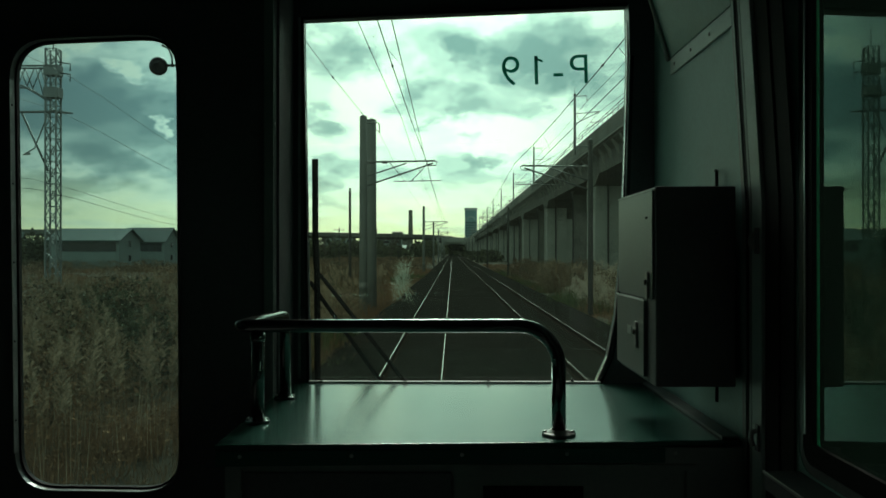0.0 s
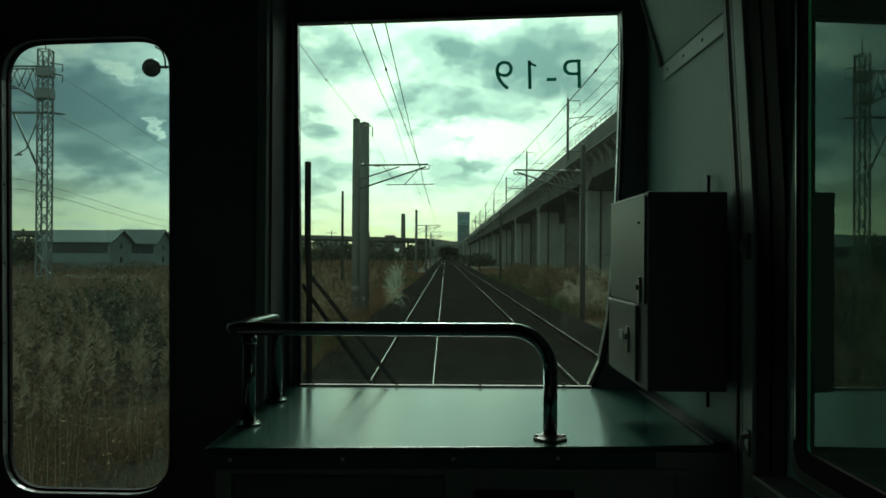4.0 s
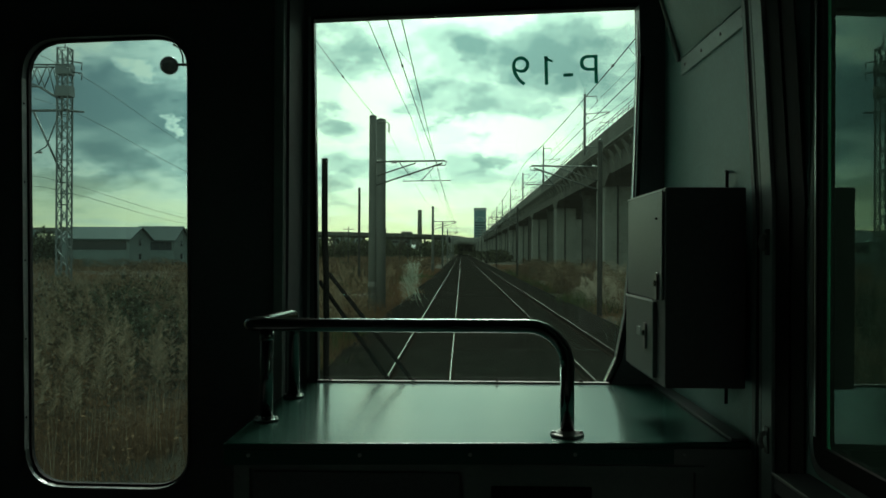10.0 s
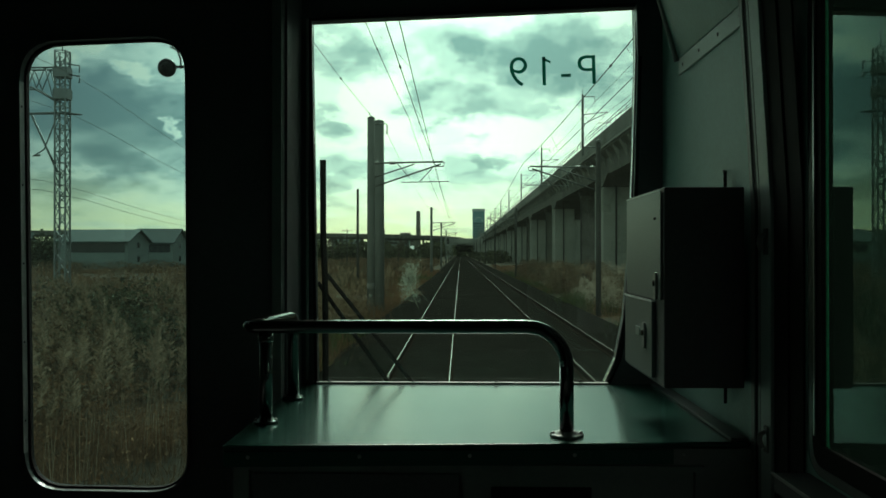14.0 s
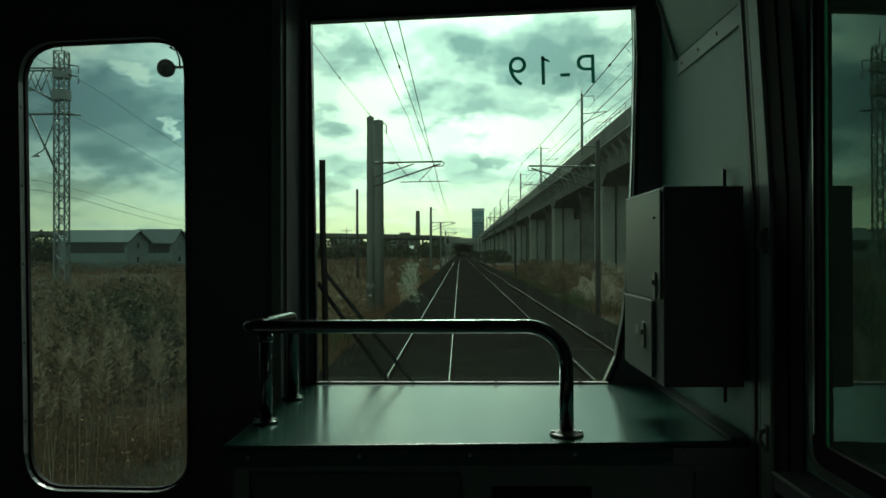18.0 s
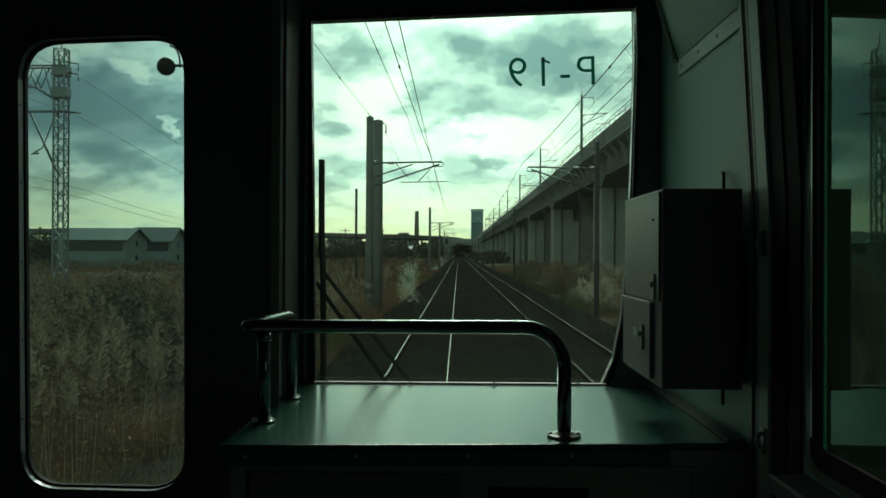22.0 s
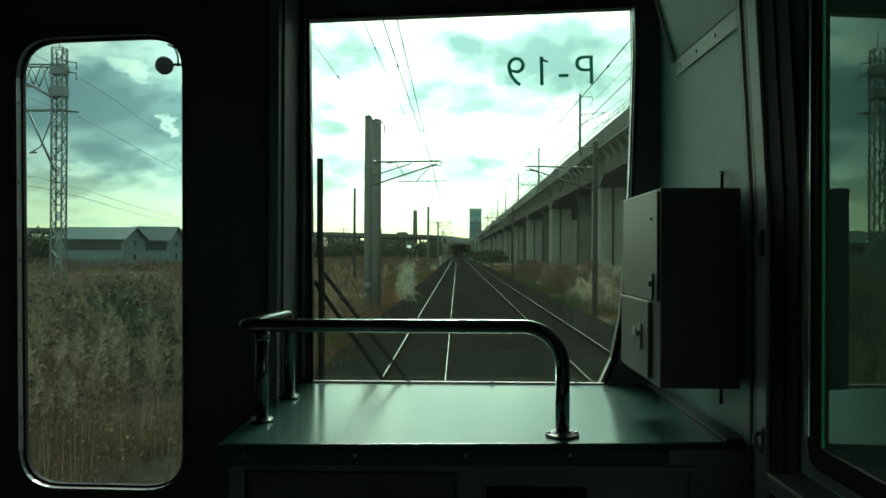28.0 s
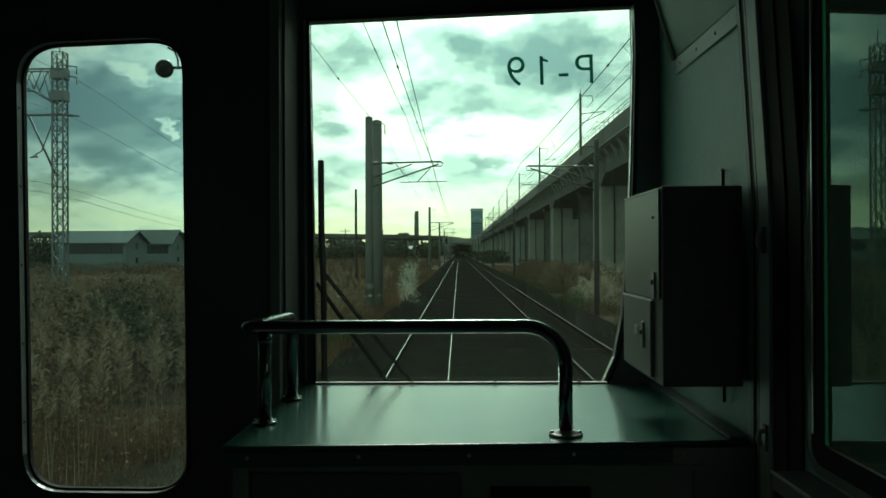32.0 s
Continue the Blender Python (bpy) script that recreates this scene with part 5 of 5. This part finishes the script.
tube(bm, [(-34, 690, G), (-34, 690, 36)], 2.2, 10, 1.6)
part("stack", bm, M["concrete_dark"], ch)

# ================= what lies behind along the line =================
ob = thing("road_bridge", (0, -112, G), "grey concrete road overbridge with weathered parapet", "bridge", kind="structure")
part("deck", box(-70, 13.0, -117, -107, 6.8, 8.2, 0.05), M["concrete_dark"], ob)
for y in (-117.2, -107.0):
    part("parapet", box(-70, 13.0, y, y + 0.25, 8.2, 9.3), M["concrete"], ob)
    bm = bmesh.new()
    for x in range(-70, 14, 3):
        tube(bm, [(x, y + 0.12, 9.3), (x, y + 0.12, 10.3)], 0.04, 4)
    for z in (9.8, 10.3):
        tube(bm, [(-70, y + 0.12, z), (13, y + 0.12, z)], 0.04, 4)
    part("railing", bm, M["steel"], ob)
for x in (-60, -38, -16):
    bm = bmesh.new()
    prism(bm, [(x - 1, G), (x + 1, G), (x + 1, 4.6), (x + 3.2, 6.0), (x + 3.2, 6.8), (x - 3.2, 6.8), (x - 3.2, 6.0), (x - 1, 4.6)], -113.5, -110.5, "xz")
    part("pier", bm, M["concrete"], ob)
hp = thing("ballast_hopper", (-24, -240, G), "yellow steel ballast hopper with a sloping conveyor", "hopper")
bm = bmesh.new()
lathe(bm, (-24, -240, 0), [(0.8, 3.2), (3.2, 6.5), (3.2, 8.5)], 8)
part("bin", bm, M["rust_rail"], hp)
for sx in (-2.6, 2.6):
    for sy in (-2.6, 2.6):
        bm = bmesh.new()
        tube(bm, [(-24 + sx, -240 + sy, G), (-24 + sx, -240 + sy, 7.5)], 0.16, 6)
        part("leg", bm, M["yellow"], hp)
bm = bmesh.new()
prism(bm, [(-44, 0.5), (-24, 8.8), (-24, 9.8), (-44, 1.5)], -240.8, -239.2, "xz")
part("conveyor", bm, M["yellow"], hp)
tm = thing("track_machine", (-11, -230, G), "teal and yellow railway track machine parked in the yard", "rail vehicle")
part("body", box(-12.4, -9.6, -238, -222, 0.3, 2.6, 0.15), M["teal"], tm)
part("upper_works", box(-12.2, -9.8, -236, -225, 2.65, 4.2, 0.2), M["yellow"], tm)
for y in (-236, -234, -226, -224):
    bm = bmesh.new()
    lathe(bm, (-11, y, -0.1), [(0.43, -0.8), (0.43, 0.8)], 14, "x")
    part("wheelset", bm, M["rail_side"], tm)
sh = thing("shed", (-15, -205, G), "grey-green clad workshop shed beside the yard", "shed")
part("wall", box(-20, -11, -213, -196, G, 4.5), M["shed"], sh)
bm = bmesh.new()
prism(bm, [(-20.5, 4.4), (-15.5, 6.2), (-10.5, 4.4), (-10.5, 4.6), (-15.5, 6.4), (-20.5, 4.6)], -213.5, -195.5, "xz")
part("roof", bm, M["roof"], sh)
part("door", box(-10.99, -10.9, -207, -202, G, 3.4), M["house_wall"], sh)

# ================= vegetation =================


def blades(name, n_tuft, per, area, hmin, hmax, width, material, label, seed, lean=0.45, spread=0.28, power=1.0):
    """Clumps of bent grass blades, joined into one mesh."""
    rg = np.random.default_rng(seed)
    pos = area(rg, n_tuft)
    n_tuft = len(pos)
    k = n_tuft * per
    base = np.repeat(pos, per, axis=0) + rg.normal(0, spread, (k, 2))
    swell = np.array([0.72 + 1.25 * noise.noise(Vector((a * 0.22, b * 0.13, seed))) for a, b in pos])
    h = np.repeat(rg.uniform(hmin, hmax, n_tuft) * np.clip(swell, 0.28, 1.6), per) * rg.uniform(0.55, 1.1, k)
    ang = rg.uniform(0, 2 * np.pi, k)
    ln = rg.uniform(0.1, lean, k) * h
    w = width * rg.uniform(0.6, 1.5, k) * (1 + 0.012 * np.abs(base[:, 1]))
    fa = rg.uniform(0, np.pi, k)
    wx, wy = np.cos(fa) * w / 2, np.sin(fa) * w / 2
    dx, dy = np.cos(ang) * ln, np.sin(ang) * ln
    z0 = np.full(k, G - 0.05)
    V = np.zeros((k, 5, 3))
    V[:, 0] = np.c_[base[:, 0] - wx, base[:, 1] - wy, z0]
    V[:, 1] = np.c_[base[:, 0] + wx, base[:, 1] + wy, z0]
    V[:, 2] = np.c_[base[:, 0] + dx * 0.35 + wx * 0.8, base[:, 1] + dy * 0.35 + wy * 0.8, z0 + h * 0.6]
    V[:, 3] = np.c_[base[:, 0] + dx * 0.35 - wx * 0.8, base[:, 1] + dy * 0.35 - wy * 0.8, z0 + h * 0.6]
    V[:, 4] = np.c_[base[:, 0] + dx, base[:, 1] + dy, z0 + h]
    i = np.arange(k) * 5
    faces = np.c_[i, i + 1, i + 2, i + 3].tolist() + np.c_[i + 3, i + 2, i + 4].tolist()
    return sheet(name, V.reshape(-1, 3).tolist(), faces, material, label, "grass")


def plumes(name, n, area, hmin, hmax, material, label, seed, size=0.34):
    """Feathery seed heads on thin stems."""
    rg = np.random.default_rng(seed)
    pos = area(rg, n)
    n = len(pos)
    per = 80
    h = rg.uniform(hmin, hmax, n)
    tilt = rg.uniform(0, 2 * np.pi, n)
    V, F = [], []
    for j in range(n):
        x, y = pos[j]
        z = G + h[j]
        tx, ty = math.cos(tilt[j]) * 0.22, math.sin(tilt[j]) * 0.22
        s = size * rg.uniform(0.7, 1.3)
        b = len(V)
        V += [(x - 0.006, y, G), (x + 0.006, y, G), (x + tx * 0.6, y + ty * 0.6, z)]
        F.append((b, b + 1, b + 2))
        for q in range(per):
            t = q / per
            r = s * 0.15 * math.sin(math.pi * (0.12 + 0.85 * t)) * rg.uniform(0.6, 1.3)
            a = rg.uniform(0, 6.283)
            cx, cy, cz = x + tx * (0.6 + 0.5 * t), y + ty * (0.6 + 0.5 * t), z - 0.25 * s + s * t
            b = len(V)
            V += [(cx, cy, cz), (cx + 1.2 * r * math.cos(a), cy + 1.2 * r * math.sin(a), cz + 0.10 * s), (cx + 1.1 * r * math.cos(a + 0.11), cy + 1.1 * r * math.sin(a + 0.11), cz + 0.14 * s)]
            F.append((b, b + 1, b + 2))
    return sheet(name, V, F, material, label, "grass")


def strip(x0, x1, y0, y1, power=2.0, patch=0.0):
    """Places in a strip beside the line, denser near its start."""
    def f(rg, n):
        y = y0 + (y1 - y0) * rg.uniform(0, 1, n) ** power
        x = x0 + (x1 - x0) * rg.uniform(0, 1, n)
        x = x + np.array([0.7 * noise.noise(Vector((0.3 * b, x0, 5.0))) for b in y])
        p = np.c_[x, y]
        if patch:
            keep = np.array([noise.noise(Vector((a * 0.16, b * 0.10, 3.0))) > -patch for a, b in p])
            p = p[keep]
        return p
    return f


blades("dry_grass", 12000, 28, strip(-3.0, -16, 3, 130, 1.9), 0.3, 0.85, 0.006, M["grass"], "tall dry brown grass on the left verge", 11, lean=1.0, spread=0.14)
blades("dry_grass", 5200, 26, strip(-9, -75, 18, 170, 1.3), 0.3, 0.85, 0.008, M["grass"], "dry brown grass field beyond the verge", 12, lean=0.9, spread=0.4)
blades("green_grass", 2600, 18, strip(-2.7, -10, 3, 90, 1.6, 0.05), 0.4, 1.0, 0.016, M["grass_green"], "low green weeds along the track", 13)
blades("dry_grass", 3000, 22, strip(6.3, 13.6, 4, 190, 1.5, 0.12), 0.2, 0.45, 0.008, M["grass"], "dry grass between track and viaduct", 14, lean=1.0, spread=0.18)
blades("green_grass", 2200, 18, strip(6.0, 14.0, 3, 120, 1.5, 0.1), 0.4, 1.1, 0.018, M["grass_green"], "low green weeds under the viaduct edge", 15)
blades("green_grass", 1500, 14, strip(4.9, 7.0, 4, 120, 1.5, 0.15), 0.3, 0.9, 0.012, M["grass_green"], "low weeds on the ballast shoulder", 31, spread=0.2)
blades("dry_grass", 1500, 14, strip(-2.5, -3.6, 4, 110, 1.5, 0.1), 0.3, 0.8, 0.010, M["grass"], "dry weeds on the ballast shoulder", 32, spread=0.2)
plumes("pampas_grass", 1500, strip(-3.3, -13, 5, 50, 1.4, 0.05), 0.7, 1.5, M["plume"], "pale feathery pampas plumes along the track", 16)
blades("dry_grass", 2600, 22, strip(6.3, 13.8, 6, 45, 1.0), 0.4, 1.0, 0.010, M["grass"], "dry grass under the viaduct edge", 34, lean=0.9, spread=0.2)
plumes("pampas_grass", 220, strip(6.8, 13.3, 18, 70, 1.4, 0.0), 0.6, 1.2, M["plume"], "pale feathery pampas plumes near the viaduct", 17)
blades("dry_grass", 900, 24, strip(-3.4, -14, -300, 3, 1.0), 0.6, 1.4, 0.03, M["grass"], "dry grass along the line behind", 18, spread=0.6)
blades("green_grass", 1500, 20, strip(6.2, 14, -40, 6, 0.6), 0.5, 1.2, 0.015, M["grass_green"], "green weeds beside the line", 19, spread=0.5)


def tussocks(n, area, seed, label, skin="plume", tall=1.0):
    """Big arching pampas tufts, each with a fan of plumes."""
    rg = np.random.default_rng(seed)
    centres = area(rg, n)

    def around(sd):
        def f(r, k):
            c = centres[r.integers(0, len(centres), k)]
            return c + r.normal(0, sd, (k, 2))
        return f

    blades("pampas_grass", len(centres) * 3, 34, around(0.16), 0.6 * tall, 1.1 * tall, 0.008, M["grass"], label + ", leaves", seed + 1, lean=0.85, spread=0.16)
    plumes("pampas_grass", len(centres) * 22, around(0.42), 1.0 * tall, 1.8 * tall, M[skin], label + ", feathery seed heads", seed + 2, 0.42)


tussocks(34, strip(-4.2, -15, 6, 60, 1.5), 41, "pale pampas tufts on the left verge")
blades("dry_grass", 1300, 14, strip(4.6, 6.8, 5, 120, 1.5, 0.12), 0.2, 0.7, 0.012, M["grass"], "dry weeds on the ballast shoulder", 33, spread=0.25)
tussocks(8, strip(7.4, 13.2, 34, 120, 1.3), 44, "pale pampas tufts below the viaduct")


def clumps(name, spots, label, seed, leaf=0.5, per=260, skin="leaf", category="trees"):
    """Low scrub and tree crowns of many small leaf faces."""
    rg = np.random.default_rng(seed)
    V, F = [], []
    for x, y, r, h in spots:
        for j in range(per):
            d = rg.normal(0, 1, 3)
            d /= np.linalg.norm(d)
            rr = rg.uniform(0.45, 1.0) ** 0.5 * (1 + 0.25 * math.sin(5 * d[0] + 3 * d[2] + x))
            c = np.array((x + d[0] * r * rr, y + d[1] * r * rr, G + h * 0.5 + d[2] * h * 0.5 * rr))
            u, v = rg.normal(0, leaf, 3), rg.normal(0, leaf, 3)
            b = len(V)
            V += [tuple(c), tuple(c + u), tuple(c + v)]
            F.append((b, b + 1, b + 2))
    return sheet(name, V, F, M[skin], label, category)


rnd = random.Random(9)
clumps("tree_line", [(-74 + rnd.uniform(-4, 4), 150 + rnd.uniform(-6, 6), rnd.uniform(1.5, 2.6), rnd.uniform(4.0, 6.6)) for _ in range(9)], "dark bushy garden trees beside the houses", 50, 0.3, 500)
clumps("bush", [(rnd.uniform(-16, -5.5), rnd.uniform(14, 80), rnd.uniform(0.8, 1.7), rnd.uniform(1.1, 2.1)) for _ in range(40)], "dark green bushes in the dry grass", 51, 0.05, 1300)
clumps("bush", [(rnd.uniform(7.5, 13), rnd.uniform(20, 120), rnd.uniform(0.6, 1.2), rnd.uniform(0.9, 1.8)) for _ in range(34)], "low dark green bushes below the viaduct", 52, 0.08, 420)
clumps("bush", [(rnd.uniform(6.9, 13.5), rnd.uniform(7, 34), rnd.uniform(0.7, 1.5), rnd.uniform(0.8, 1.5)) for _ in range(46)], "low dark weedy bushes beside the second track", 56, 0.05, 800)
clumps("bush", [(rnd.uniform(7.0, 13), 24 + 110 * rnd.random() ** 1.3, rnd.uniform(0.6, 1.6), rnd.uniform(1.0, 2.3)) for _ in range(46)], "reddish-brown dry bushes below the viaduct", 53, 0.055, 900, "scrub")
clumps("bush", [(rnd.uniform(-15, -4.6), 12 + 90 * rnd.random() ** 1.3, rnd.uniform(0.5, 1.5), rnd.uniform(0.9, 1.8)) for _ in range(40)], "reddish-brown dry bushes in the grass", 54, 0.05, 800, "scrub")
clumps("dry_bush", [(-4.5 - 24 * rnd.random() ** 1.2, 9 + 60 * rnd.random(), rnd.uniform(0.7, 1.7), rnd.uniform(1.0, 1.7)) for _ in range(80)], "soft rounded clumps of dry weeds in the field", 55, 0.026, 1500, "grass")
clumps("pampas_grass", [(7.2, 43, 0.9, 1.9), (8.3, 44.5, 1.2, 2.5), (6.9, 46, 0.8, 1.5), (9.5, 43.5, 1.0, 2.0), (7.7, 41.5, 0.7, 1.3)], "large pale fluffy pampas clump at the ballast edge", 61, 0.032, 3600, "plume_pale", "grass")
clumps("pampas_grass", [(8.2 + rnd.uniform(0, 2.5), 66 + 5 * k, rnd.uniform(0.9, 1.5), rnd.uniform(1.2, 2.0)) for k in range(7)], "pale fluffy pampas clumps beside the second track", 64, 0.04, 2200, "plume", "grass")
clumps("pampas_grass", [(-4.6, 27, 0.8, 1.7), (-5.3, 29.5, 1.1, 2.1), (-4.4, 32, 0.9, 1.6), (-5.6, 34, 1.2, 2.2), (-6.6, 28, 1.0, 1.8)], "pale fluffy pampas clump beside the mast", 67, 0.028, 3200, "plume", "grass")
clumps("dry_bush", [(rnd.uniform(-14, -4.8), 12 + 60 * rnd.random() ** 1.2, rnd.uniform(0.9, 2.0), rnd.uniform(1.0, 2.4)) for _ in range(54)], "rounded brown twiggy shrubs on the left verge", 57, 0.03, 2600, "scrub")
clumps("dry_bush", [(rnd.uniform(7.4, 13.4), 30 + 70 * rnd.random() ** 1.2, rnd.uniform(0.9, 1.9), rnd.uniform(0.9, 2.2)) for _ in range(64)], "rounded brown twiggy shrubs below the viaduct", 58, 0.032, 2400, "scrub")
clumps("bush", [(-7 - 60 * rnd.random() ** 1.5, 95 + 190 * rnd.random(), rnd.uniform(2, 4), rnd.uniform(0.8, 1.7)) for _ in range(170)], "low brown scrub across the far field", 59, 0.12, 420, "scrub")
# further tree row, added to block the sky under the deck
clumps("tree_line", [(44 + rnd.uniform(0, 8), -20 + 8 * k + rnd.uniform(-3, 3), rnd.uniform(3, 5), rnd.uniform(7, 11)) for k in range(30)], "second tree row added to block bright sky gaps", 29, 0.8, 1300)
clumps("tree_line", [(-40 - rnd.uniform(0, 320), 230 + rnd.uniform(0, 160), rnd.uniform(4, 9), rnd.uniform(4, 7.5)) for _ in range(70)], "dark distant scrub and trees before the town", 21, 0.9, 160)
clumps("tree_line", [(-8 - rnd.uniform(0, 60), 320 + rnd.uniform(0, 200), rnd.uniform(4, 8), rnd.uniform(3, 7)) for _ in range(26)], "dark scrub beside the far track", 22, 0.8, 160)
clumps("tree_line", [(rnd.uniform(7, 12), 210 + rnd.uniform(0, 260), rnd.uniform(1.5, 3), rnd.uniform(2, 3.5)) for _ in range(26)], "dark bushes along the viaduct foot", 23, 0.4, 160)
clumps("tree_line", [(-300 + 40 * k + rnd.uniform(-12, 12), 700 + rnd.uniform(-60, 60), rnd.uniform(16, 26), rnd.uniform(8, 14)) for k in range(22)], "dark wooded horizon", 24, 2.5, 200)
clumps("tree_line", [(60 + 40 * k, 500 + rnd.uniform(-60, 200), 20, rnd.uniform(8, 13)) for k in range(12)], "dark woods beyond the viaduct", 25, 2.5, 160)


clumps("tree_line", [(-150 + 4.6 * k + rnd.uniform(-3, 3), 262 + 1.4 * k + rnd.uniform(-14, 8), rnd.uniform(4, 6), rnd.uniform(4.5, 7.5)) for k in range(31)], "dark scrub in front of the far viaduct", 26, 0.36, 1700)
clumps("tree_line", [(-90 + 12 * k, 1150 + rnd.uniform(-60, 60), rnd.uniform(12, 16), rnd.uniform(10, 16)) for k in range(16)], "dark woods where the tracks vanish", 27, 2.4, 900)


# trees added to cover bright sky gaps between the columns
clumps("tree_line", [(30 + rnd.uniform(0, 10), 8 + 7 * k + rnd.uniform(-3, 3), rnd.uniform(3.0, 4.6), rnd.uniform(6.5, 9.5)) for k in range(26)], "trees added beyond the viaduct to block bright sky gaps", 28, 0.45, 1900, "leaf_pale")


def bare_tree(x, y, h, seed, label):
    """A leafless tree with forking limbs."""
    rg = random.Random(seed)
    t = thing("bare_tree", (x, y, G), label, "tree")
    trunk, twigs = bmesh.new(), bmesh.new()
    tube(trunk, [(x, y, G), (x + 0.1, y, G + h * 0.25), (x, y, G + h * 0.45)], 0.14, 7, 0.09)

    def grow(bm, p, d, l, r, depth):
        q = p + d * l
        tube(bm, [p, (p + q) / 2 + Vector((rg.uniform(-.05, .05) * l, 0, 0)), q], r, 4, r * 0.6)
        if depth == 0:
            return
        for _ in range(3):
            dd = (d + Vector((rg.uniform(-.8, .8), rg.uniform(-.8, .8), rg.uniform(-.1, .5)))).normalized()
            grow(bm, p + d * l * rg.uniform(0.6, 1.0), dd, l * rg.uniform(0.55, 0.8), r * 0.6, depth - 1)

    for _ in range(6):
        grow(twigs, Vector((x, y, G + h * rg.uniform(0.25, 0.45))), Vector((rg.uniform(-.7, .7), rg.uniform(-.7, .7), 1)).normalized(), h * 0.22, 0.06, 3)
    part("trunk", trunk, M["bark"], t)
    part("branches", twigs, M["bark"], t)


bare_tree(-11, 150, 7.5, 3, "leafless grey tree beside the track")
bare_tree(-30, 200, 8.5, 4, "leafless grey tree near the houses")

# sleepers, the nearest as pieces of their track
SL = {}
for tx in TRACKS:
    tr = [o for o in scene.objects if o.name.startswith("railway_track") and abs(o.location.x - tx) < 0.01][0]
    for k in range(140):
        y = 3.0 + 0.62 * k
        if "m" not in SL:
            SL["m"] = mesh_of("sleeper", box(-1.0, 1.0, -0.11, 0.11, -0.036, -0.002, 0.008), M["sleeper"])
        ob = new("sleeper", SL["m"])
        ob.parent = tr
        ob.location = (0, y, 0.0)
